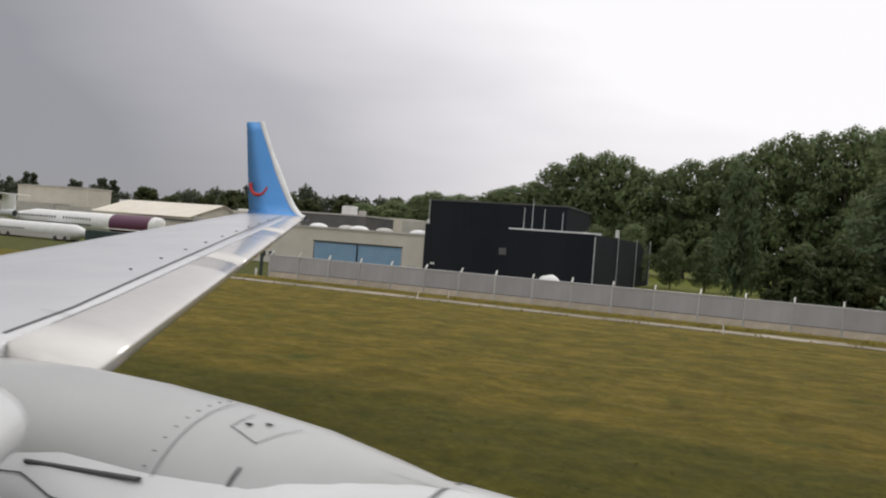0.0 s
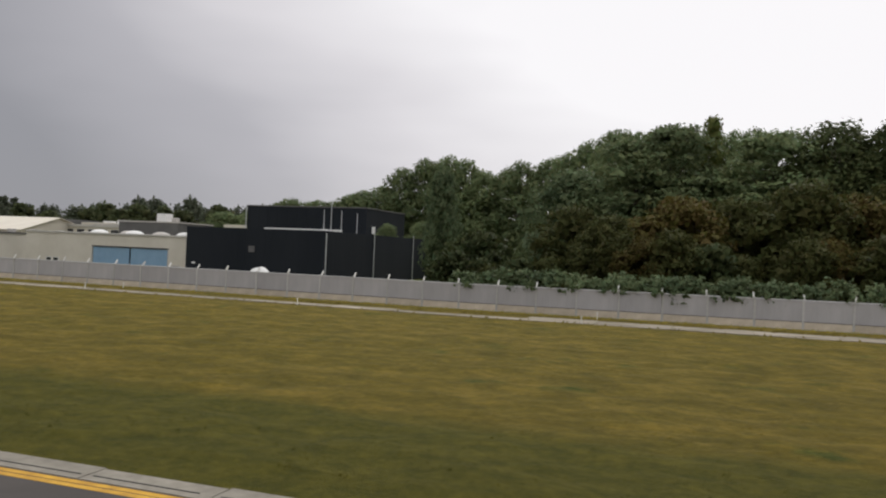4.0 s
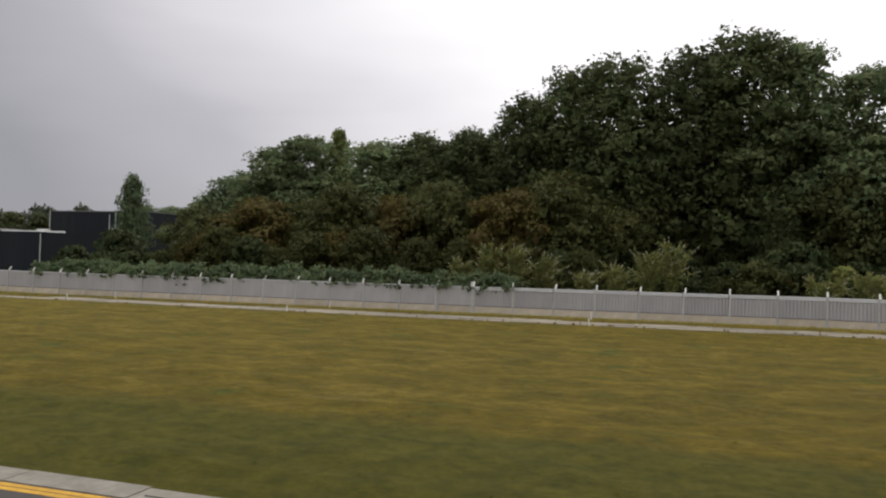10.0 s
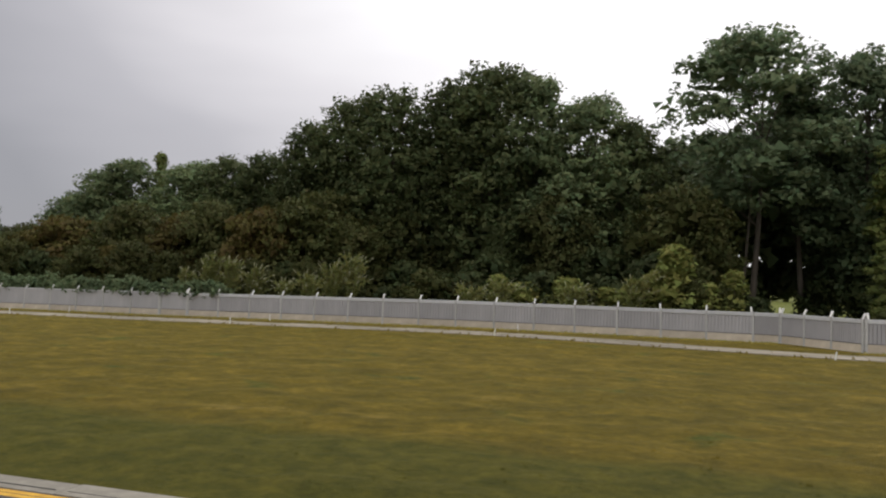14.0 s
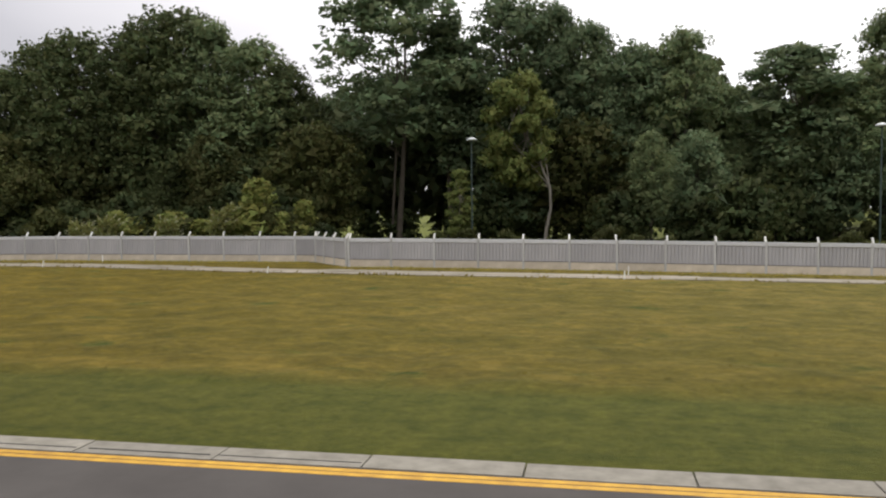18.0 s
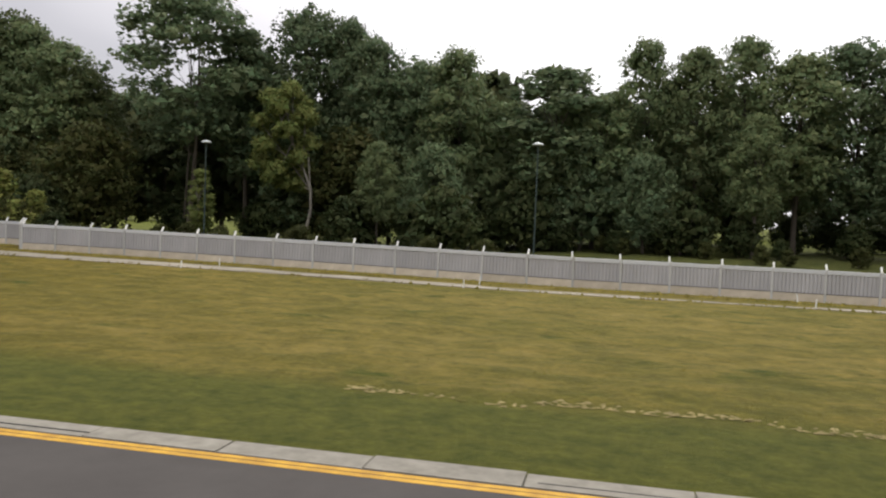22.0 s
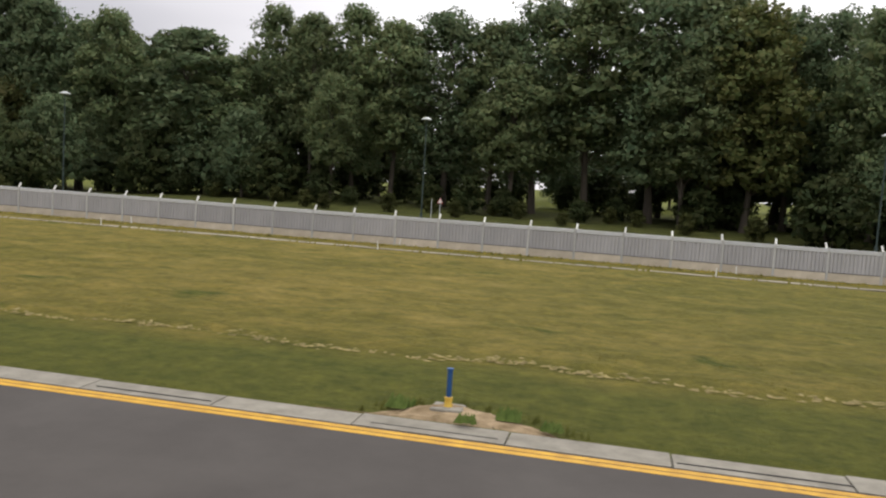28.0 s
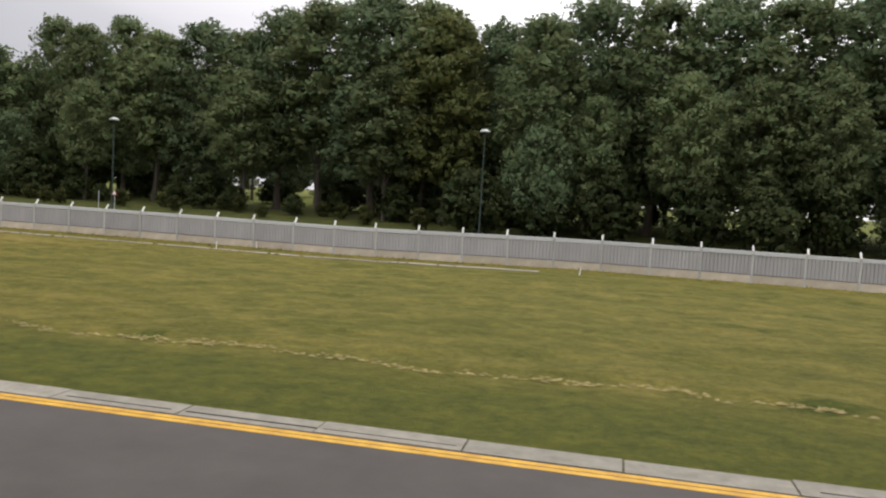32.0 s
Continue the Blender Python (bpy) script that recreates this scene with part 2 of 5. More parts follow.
def grass_material(name="airfield_grass", island=0.0):
    """Streaky airfield grass: mown green beside the taxiway, drier and taller further out, green verge and lawn past the fence."""
    m = bpy.data.materials.new(name)
    m.use_nodes = True
    n, l = m.node_tree.nodes, m.node_tree.links
    p = n["Principled BSDF"]
    tc = n.new("ShaderNodeTexCoord")

    def noise_of(scale, stretch, detail=6.0, rough=0.65):
        mp = n.new("ShaderNodeMapping")
        mp.inputs["Scale"].default_value = stretch
        l.new(tc.outputs["Object"], mp.inputs["Vector"])
        t = n.new("ShaderNodeTexNoise")
        t.inputs["Scale"].default_value, t.inputs["Detail"].default_value, t.inputs["Roughness"].default_value = scale, detail, rough
        l.new(mp.outputs["Vector"], t.inputs["Vector"])
        return t.outputs["Fac"]

    def ramp(fac, stops):
        r = n.new("ShaderNodeValToRGB")
        e = r.color_ramp.elements
        e[0].position, e[0].color = stops[0][0], (*stops[0][1], 1)
        e[1].position, e[1].color = stops[-1][0], (*stops[-1][1], 1)
        for q, c in stops[1:-1]:
            k = e.new(q)
            k.color = (*c, 1)
        l.new(fac, r.inputs["Fac"])
        return r.outputs["Color"]

    def mix(fac, a, b, mode="MIX"):
        x = n.new("ShaderNodeMixRGB")
        x.blend_type = mode
        if isinstance(fac, float):
            x.inputs["Fac"].default_value = fac
        else:
            l.new(fac, x.inputs["Fac"])
        l.new(a, x.inputs["Color1"])
        l.new(b, x.inputs["Color2"])
        return x.outputs["Color"]

    streak = noise_of(0.55, (0.8, 1.0, 1.0), 8.0, 0.68)
    patch = noise_of(0.15, (0.40, 1.0, 1.0), 5.0)
    blotch = noise_of(0.8, (0.55, 1.0, 1.0), 5.0)
    fine = noise_of(6.0, (0.9, 1.0, 1.0), 7.0, 0.78)
    dry = ramp(streak, ((0.30, (0.125, 0.106, 0.020)), (0.5, (0.186, 0.150, 0.034)), (0.72, (0.265, 0.204, 0.062))))
    green = ramp(streak, ((0.30, (0.090, 0.088, 0.016)), (0.5, (0.142, 0.124, 0.024)), (0.72, (0.205, 0.160, 0.036))))
    field = mix(ramp(patch, ((0.38, (0, 0, 0)), (0.62, (1, 1, 1)))), green, dry)
    sep = n.new("ShaderNodeSeparateXYZ")
    l.new(tc.outputs["Object"], sep.inputs[0])
    lush = n.new("ShaderNodeMapRange")
    lush.inputs["From Min"].default_value, lush.inputs["From Max"].default_value, lush.inputs["To Max"].default_value = 190, 225, 0.55
    l.new(sep.outputs["X"], lush.inputs["Value"])
    field = mix(lush.outputs["Result"], field, ramp(streak, ((0.30, (0.074, 0.086, 0.016)), (0.5, (0.118, 0.120, 0.024)), (0.72, (0.172, 0.156, 0.036)))))
    gold = n.new("ShaderNodeMapRange")
    gold.inputs["From Min"].default_value, gold.inputs["From Max"].default_value, gold.inputs["To Min"].default_value, gold.inputs["To Max"].default_value = 100, 150, 0.88, 0.0
    l.new(sep.outputs["X"], gold.inputs["Value"])
    rise = n.new("ShaderNodeMapRange")
    rise.inputs["From Min"].default_value, rise.inputs["From Max"].default_value, rise.inputs["To Min"].default_value = 15, 75, 0.75
    l.new(sep.outputs["X"], rise.inputs["Value"])
    golden = n.new("ShaderNodeMath")
    golden.operation = "MULTIPLY"
    l.new(gold.outputs["Result"], golden.inputs[0])
    l.new(rise.outputs["Result"], golden.inputs[1])
    field = mix(golden.outputs["Value"], field, ramp(streak, ((0.30, (0.074, 0.059, 0.005)), (0.5, (0.122, 0.091, 0.008)), (0.72, (0.195, 0.138, 0.015)))))
    wob = n.new("ShaderNodeMath")
    wob.operation = "MULTIPLY_ADD"
    wob.inputs[1].default_value = 2.4
    l.new(noise_of(0.35, (0.5, 1, 1), 5.0), wob.inputs[0])
    l.new(sep.outputs["Y"], wob.inputs[2])

    def band(lo, hi):
        r = n.new("ShaderNodeMapRange")
        r.inputs["From Min"].default_value, r.inputs["From Max"].default_value = lo, hi
        l.new(wob.outputs[0], r.inputs["Value"])
        return r.outputs["Result"]

    mown = ramp(noise_of(1.2, (0.8, 1, 1), 8.0, 0.7), ((0.3, (0.072, 0.081, 0.014)), (0.7, (0.118, 0.119, 0.022))))
    early = n.new("ShaderNodeMapRange")
    early.inputs["From Min"].default_value, early.inputs["From Max"].default_value, early.inputs["To Min"].default_value, early.inputs["To Max"].default_value = 95, 120, 0.85, 0.0
    l.new(sep.outputs["X"], early.inputs["Value"])
    mown = mix(early.outputs["Result"], mown, ramp(noise_of(1.2, (0.8, 1, 1), 8.0, 0.7), ((0.3, (0.062, 0.060, 0.007)), (0.7, (0.106, 0.093, 0.012)))))
    weeds = ramp(noise_of(0.42, (0.75, 1.0, 1.0), 4.0, 0.6), ((0.60, (0, 0, 0)), (0.70, (1, 1, 1))))
    field = mix(weeds, field, ramp(fine, ((0.3, (0.052, 0.066, 0.010)), (0.7, (0.098, 0.104, 0.016)))))
    straw = ramp(noise_of(0.33, (0.6, 1.0, 1.0), 6.0, 0.7), ((0.60, (0, 0, 0)), (0.74, (0.5, 0.5, 0.5))))
    field = mix(straw, field, ramp(fine, ((0.3, (0.21, 0.155, 0.040)), (0.7, (0.33, 0.245, 0.075)))))
    col = mix(band(17.2, 18.6), mown, field)
    # Dull green verge, with the shade by the trees painted into its colour.
    verge = ramp(noise_of(0.5, (1, 1, 1)), ((0.3, (0.060, 0.070, 0.018)), (0.7, (0.100, 0.104, 0.028))))
    col = mix(band(58.0, 60.5), col, verge)
    lawn = ramp(noise_of(0.5, (1, 1, 1)), ((0.3, (0.095, 0.115, 0.020)), (0.7, (0.155, 0.165, 0.034))))
    col = mix(band(99.0, 104.0), col, lawn)
    shade = ramp(fine, ((0.25, (0.62, 0.62, 0.62)), (0.75, (1.26, 1.24, 1.2))))
    col = mix(1.0, col, shade, "MULTIPLY")
    col = mix(1.0, col, ramp(noise_of(2.1, (0.85, 1.0, 1.0), 4.0, 0.6), ((0.34, (0.80, 0.83, 0.84)), (0.52, (1, 1, 1)), (0.68, (1.17, 1.14, 1.12)))), "MULTIPLY")
    col = mix(1.0, col, ramp(blotch, ((0.36, (1.06, 1.04, 1.0)), (0.56, (1, 1, 1)), (0.72, (0.90, 0.94, 0.92)))), "MULTIPLY")
    if island:
        hs = n.new("ShaderNodeHueSaturation")
        mr = n.new("ShaderNodeMapRange")
        mr.inputs["To Min"].default_value, mr.inputs["To Max"].default_value = 1 - island, 1 + island
        l.new(n.new("ShaderNodeNewGeometry").outputs["Random Per Island"], mr.inputs["Value"])
        l.new(mr.outputs["Result"], hs.inputs["Value"])
        l.new(col, hs.inputs["Color"])
        col = hs.outputs["Color"]
    l.new(col, p.inputs["Base Color"])
    p.inputs["Roughness"].default_value, p.inputs["Specular IOR Level"].default_value = 0.95, 0.15
    b = n.new("ShaderNodeBump")
    b.inputs["Strength"].default_value, b.inputs["Distance"].default_value = 0.9, 0.12
    l.new(fine, b.inputs["Height"])
    l.new(b.outputs["Normal"], p.inputs["Normal"])
    if island:
        tr = n.new("ShaderNodeBsdfTranslucent")
        l.new(col, tr.inputs["Color"])
        mx = n.new("ShaderNodeMixShader")
        mx.inputs["Fac"].default_value = 0.4
        l.new(p.outputs["BSDF"], mx.inputs[1])
        l.new(tr.outputs["BSDF"], mx.inputs[2])
        l.new(mx.outputs["Shader"], n["Material Output"].inputs["Surface"])
    return m


GRASS = grass_material()
TUFT = grass_material("field_tuft", 0.12)
BLADE = material("grass_blade", (0.16, 0.14, 0.026), (0.28, 0.215, 0.05), 0.5, 0.9, island=0.25, spec=0.05)


# ---- building helpers ----
def thing(name, at, label, category, group="", rz=0.0, kind=""):
    ob = new(name)
    ob.empty_display_size = 0.3
    ob.matrix_basis = pose(*at, 0, 0, rz)
    return tagged(ob, label, category, group, kind)


def part(name, bm, mat, parent, label=""):
    me = bpy.data.meshes.new(name)
    bm.to_mesh(me)
    bm.free()
    me.materials.append(mat)
    return joined(name, me, parent, label)


def joined(name, me, parent, label="", m=None):
    ob = new(name, me)
    ob.parent = parent
    if m is not None:
        ob.matrix_basis = m
    return tagged(ob, label)


def box_bm(x0, y0, z0, x1, y1, z1, bevel=0.0):
    bm = bmesh.new()
    bmesh.ops.create_cube(bm, size=1)
    for v in bm.verts:
        v.co = Vector((x0 + (v.co.x + .5) * (x1 - x0), y0 + (v.co.y + .5) * (y1 - y0), z0 + (v.co.z + .5) * (z1 - z0)))
    if bevel:
        bmesh.ops.bevel(bm, geom=bm.edges[:], offset=bevel, segments=1, affect="EDGES")
    return bm


def tube_bm(p, q, r0, r1=None, sides=10):
    bm = bmesh.new()
    p, q = Vector(p), Vector(q)
    bmesh.ops.create_cone(bm, cap_ends=True, segments=sides, radius1=r0, radius2=r0 if r1 is None else r1, depth=(q - p).length)
    bm.transform(Matrix.Translation((p + q) / 2) @ (q - p).to_track_quat("Z", "Y").to_matrix().to_4x4())
    return bm


def lathe_bm(profile, sides=40, squash=1.0):
    """A body of revolution round the x axis from (x, r) pairs."""
    bm = bmesh.new()
    rings = [[bm.verts.new((x, r * math.cos(a), r * math.sin(a) * squash)) for a in (2 * math.pi * k / sides for k in range(sides))] for x, r in profile]
    for a, b in zip(rings, rings[1:]):
        for k in range(sides):
            bm.faces.new((a[k], a[(k + 1) % sides], b[(k + 1) % sides], b[k]))
    for f in bm.faces:
        f.smooth = True
    bmesh.ops.recalc_face_normals(bm, faces=bm.faces[:])
    return bm


def array_mesh(name, verts, faces, mat, smooth=False, normals=None):
    """A mesh from numpy arrays: verts n x 3, faces m x k; normals, if given, one a vertex."""
    me = bpy.data.meshes.new(name)
    k = faces.shape[1]
    me.vertices.add(len(verts))
    me.vertices.foreach_set("co", np.ascontiguousarray(verts, dtype=np.float32).ravel())
    me.loops.add(faces.size)
    me.loops.foreach_set("vertex_index", np.ascontiguousarray(faces, dtype=np.int32).ravel())
    me.polygons.add(len(faces))
    me.polygons.foreach_set("loop_start", np.arange(0, faces.size, k, dtype=np.int32))
    me.polygons.foreach_set("use_smooth", np.full(len(faces), smooth))
    me.update(calc_edges=True)
    if normals is not None:
        me.polygons.foreach_set("use_smooth", np.ones(len(faces), bool))
        me.normals_split_custom_set_from_vertices(normals.astype(np.float32))
    me.materials.append(mat)
    return me


def fence_ground(x):
    return float(np.interp(x, (-60, 10, 50, 78, 110, 125, 150, 180, 200, 216, 232, 300), (-.4, -.45, -.2, .05, 0, -.15, -.5, -.6, -.60, -.66, -.40, -.40)))


def edge_y(x):
    """Outer edge of the taxiway's concrete edging."""
    return 10.05 + 0.0118 * x


def ground_z(x, y):
    f = min(max((y - edge_y(x)) / (50.0 - edge_y(x)), 0.0), 1.0)
    lift = 0.0
    if y > 150:
        lift = min((y - 150) / 150, 1) * 1.5
    bank = min(max((x - 125) / 30, 0.0), 1.0)
    return fence_ground(x) * f + lift + bank * float(np.interp(y, (59, 85, 115, 150), (0.0, 1.35, 2.5, 3.4)))


# ---- ground ----
ROAD_NEAR = ((-60, 51.6), (0, 51.4), (60, 50.6), (86, 50.6), (100, 47.6), (112, 46.4), (145, 47.0), (175, 48.6), (220, 49.0), (300, 49.0))


def road_y(x):
    return float(np.interp(x, [p[0] for p in ROAD_NEAR], [p[1] for p in ROAD_NEAR]))


def field_edge(x):
    """Where the mown strip ends and the uncut grass begins."""
    return 17.3 + 0.015 * (x - 190) + 0.25 * math.sin(x * 0.7) + 0.15 * math.sin(x * 1.9)


MARKERS = ((9.3, 0.0), (72.2, 0.11), (135.1, 0.11), (198.8, 0.11), (261.5, 0.11))   # along the taxiway, height of the mound under each


def marker_y(x):
    return 11.9 + 0.0060 * (x - 9)


def sward(x, y):
    """Height of the uneven, uncut grass over the soil: tussocks at two sizes, and a low step at the edge of the mown strip."""
    edge = field_edge(x) if x > 104 else edge_y(x) + 0.8
    into = min(max((y - edge) / 0.5, 0.0), 1.0) * min(max((road_y(x) - 0.4 - y) / 1.0, 0.0), 1.0)
    for mx, _ in MARKERS:
        into *= min(max((math.hypot((x - mx - 0.4) / 2.6, (y - marker_y(mx) + 0.3) / 1.0) - 0.9) / 0.4, 0.0), 1.0)
    if into == 0.0:
        return 0.0
    big = noise.noise((x * 0.55, y * 0.8, 1.7))
    small = noise.noise((x * 1.7, y * 1.9, 5.3))
    return into * (0.10 + 0.10 * big + 0.05 * small)


def build_ground():
    xs = np.concatenate([np.linspace(-2500, -120, 14), np.arange(-110, -62, 3.0), np.arange(-60, 278, 0.62), np.linspace(281, 2500, 18)])
    ys = np.concatenate([np.linspace(-2500, -40, 8), np.linspace(-30, 10, 5), np.arange(10.8, 50, 0.42), np.arange(51, 62, 1.6), np.arange(64, 160, 6.0), np.linspace(170, 2500, 16)])
    v = []
    for y in ys:
        for x in xs:
            z = ground_z(x, y)
            if 11 < y < 51.5 and -70 < x < 300:
                z += sward(x, y)
            if y < edge_y(x) + 0.05:
                z = -0.06
            v.append((x, y, z))
    nx = len(xs)
    f = [(j * nx + i, j * nx + i + 1, (j + 1) * nx + i + 1, (j + 1) * nx + i) for j in range(len(ys) - 1) for i in range(nx - 1)]
    me = array_mesh("ground", np.array(v), np.array(f), GRASS, True)
    return tagged(new("ground", me), "streaky olive and straw coloured airfield grass", "grass", kind="structure")


build_ground()


def blades(name, n, seed, area, height, mat, label, keep=lambda x, y: True, lean=0.9, slim=1.0):
    """Tufts of grass: each an upright bent triangle that takes the light as the sward does."""
    rng = np.random.RandomState(seed)
    x = rng.uniform(area[0], area[2], n)
    y = area[1] + (area[3] - area[1]) * rng.uniform(0, 1, n) ** 1.3
    ok = np.array([keep(a, b) for a, b in zip(x, y)])
    x, y = x[ok], y[ok]
    n = len(x)
    z = np.array([ground_z(a, b) + sward(a, b) for a, b in zip(x, y)]) - 0.02
    h = height * rng.uniform(0.45, 1.25, n)
    w = h * rng.uniform(0.25, 0.6, n) * slim
    a = rng.uniform(0, math.pi, n)
    dx, dy = np.cos(a) * w, np.sin(a) * w * 0.6
    lx, ly = rng.normal(0, 0.35, n) * h, (1.3 + np.abs(rng.normal(0, lean, n))) * h
    p = np.stack([x, y, z], 1)
    v = np.empty((n, 3, 3))
    v[:, 0] = p + np.stack([-dx, -dy, 0 * z], 1)
    v[:, 1] = p + np.stack([dx, dy, 0 * z], 1)
    v[:, 2] = p + np.stack([lx, ly, h + 0.02], 1)
    g = np.cross(v[:, 1] - v[:, 0], v[:, 2] - v[:, 0])
    v[g[:, 1] > 0] = v[g[:, 1] > 0][:, ::-1]
    up = rng.normal(0, 0.22, (n, 3)) + np.array([0, -0.15, 1.0])
    up /= np.linalg.norm(up, axis=1)[:, None]
    me = array_mesh(name, v.reshape(-1, 3), np.arange(n * 3).reshape(n, 3), mat, normals=np.repeat(up, 3, axis=0))
    return tagged(new(name, me), label, "grass", kind="stuff")


blades("field_grass", 60000, 11, (-70, 11.5, 285, 50), 0.03, TUFT, "dry uneven tufts of uncut field grass", keep=lambda x, y: y > (field_edge(x) if x > 104 else edge_y(x) + 1.2) and not (x > 40 and y > 47), lean=0.6, slim=3.0)
blades("mown_grass", 14000, 12, (-60, 12.0, 270, 17.4), 0.02, TUFT, "short mown grass beside the taxiway", keep=lambda x, y: y > edge_y(x) + 0.15)


def straw_row(x0, x1):
    """A thin, broken line of raked straw: stalks lying in loose heaps."""
    rng = np.random.RandomState(77)
    v, f = [], []
    x = x0
    while x < x1:
        heap = rng.uniform() ** 3
        m = int(3 + 16 * heap)
        cy = field_edge(x) - 0.12 + rng.normal(0, 0.05)
        for _ in range(m):
            px, py = x + rng.normal(0, 0.22 + 0.12 * heap), cy + rng.normal(0, 0.03 + 0.07 * heap)
            a, k = rng.uniform(0, math.pi), rng.uniform(0.04, 0.13)
            z = ground_z(px, py) + rng.uniform(0.0, 0.05 + 0.10 * heap)
            i = len(v)
            v += [(px - k, py - 0.02, z), (px + k, py - 0.02, z + rng.uniform(-0.02, 0.03)), (px + k * math.cos(a), py + 0.04, z + rng.uniform(0.01, 0.04))]
            f.append((i, i + 1, i + 2))
        x += rng.uniform(0.2, 0.6)
    return tagged(new("straw_row", array_mesh("straw_row", np.array(v), np.array(f), TWIG, normals=np.tile((0.0, -0.3, 0.95), (len(v), 1)))), "row of dry cut straw between mown and tall grass", "straw", kind="stuff")


straw_row(148, 262)
blades("fence_foot_weeds", 5000, 14, (-45, 56.6, 101, 57.7), 0.13, BLADE, "rough weeds along the foot of the fence", lean=1.8)
blades("fence_foot_weeds", 5000, 15, (105, 51.6, 290, 52.8), 0.13, BLADE, "rough weeds along the foot of the fence", lean=1.8)


# ---- taxiway ----
def strip(name, x0, x1, off0, off1, z0, z1, mat, parent=None, label=""):
    """A flat strip along the taxiway's edge, between two distances from it."""
    bm = bmesh.new()
    c = []
    for z in (z0, z1):
        for x, o in ((x0, off0), (x1, off0), (x1, off1), (x0, off1)):
            c.append(bm.verts.new((x, edge_y(x) + o, z)))
    for f in ((0, 3, 2, 1), (4, 5, 6, 7), (0, 1, 5, 4), (1, 2, 6, 5), (2, 3, 7, 6), (3, 0, 4, 7)):
        bm.faces.new([c[k] for k in f])
    return part(name, bm, mat, parent, label)


taxiway = tagged(strip("taxiway", -400, 500, -46.0, -0.62, -0.3, 0.0, ASPHALT), "worn grey-brown asphalt taxiway", "taxiway", kind="structure")
for o0, o1 in ((-0.80, -0.66), (-0.97, -0.83)):
    strip("edge_line", -400, 500, o0, o1, -0.001, 0.004, YELLOW, taxiway, "yellow painted edge line")
edging = tagged(new("pavement_edging"), "weathered concrete edging slabs along the taxiway", "edging", kind="structure")
slab_x = -60.0
rs = random.Random(5)
while slab_x < 280:
    w = 2.5
    strip("slab", slab_x, slab_x + w - 0.03, -0.62, rs.uniform(-0.03, 0.05), -0.25, 0.01 + rs.uniform(0, 0.012), KERB, edging)
    if rs.random() < 0.62:
        strip("joint", slab_x + rs.uniform(0, 0.3), slab_x + w - rs.uniform(0, 0.3), -0.425, -0.40, -0.05, 0.026, JOINT, edging)
    slab_x += w


# ---- service road and markers ----
service_road = tagged(new("service_road"), "pale cracked concrete service road beside the fence", "road", kind="structure")
rx = -45.0
while rx < 226:
    w = 5.0
    bm = bmesh.new()
    cs = []
    wide = (3.3 if rx < 115 else max(3.3 - (rx - 115) * 0.05, 1.0)) + rs.uniform(-.35, .35) - (1.2 if rx < 15 else 0)
    for dz in (-0.2, 0.035 + rs.uniform(0, 0.012)):
        for x, o in ((rx, 0), (rx + w - 0.04, 0), (rx + w - 0.04, wide), (rx, wide)):
            cs.append(bm.verts.new((x, road_y(x) + o, ground_z(x, road_y(x) + o) + dz)))
    for f in ((0, 3, 2, 1), (4, 5, 6, 7), (0, 1, 5, 4), (1, 2, 6, 5), (2, 3, 7, 6), (3, 0, 4, 7)):
        bm.faces.new([cs[k] for k in f])
    part("slab", bm, ROAD, service_road)
    rx += w
blades("road_edge_grass", 9000, 16, (-45, 44.5, 226, 55), 0.15, TUFT, "grass and weeds creeping over the road edges", keep=lambda x, y: -0.7 < y - road_y(x) < 0.3 or 2.6 < y - road_y(x) < 3.8, lean=0.6, slim=2.0)

marker = thing("marker_post", (0, 0, 0), "short white plastic marker post in the grass", "marker post", "white marker posts along the road")
part("stake", tube_bm((0, 0, -0.1), (0, 0, 0.52), 0.038, 0.034, 8), WHITE, marker)
part("cap", tube_bm((0, 0, 0.52), (0, 0, 0.56), 0.042, 0.024, 8), WHITE, marker)
rs = random.Random(8)
for x, y in ((-24.4, 52.6), (-23.2, 55.9), (-2.2, 50.8), (19.2, 51.2), (19.5, 56.4), (40.2, 50.4), (40.7, 56.4), (62.4, 49.7), (61.7, 56.6), (82.8, 50.0), (82.9, 57.0),
             (102.8, 45.6), (125.2, 45.6), (125.6, 49.9), (144.3, 46.4), (144.6, 50.3), (165.0, 48.6), (164.8, 52.4), (186.0, 48.6), (186.4, 52.3), (207.4, 49.2), (209.0, 52.2), (232.6, 48.4), (253.0, 48.4)):
    copy_thing(marker, pose(x, y, ground_z(x, y), rs.uniform(-6, 6), rs.uniform(-8, 8), 0))
bpy.data.objects.remove(marker.children[1])
bpy.data.objects.remove(marker.children[0])
bpy.data.objects.remove(marker)


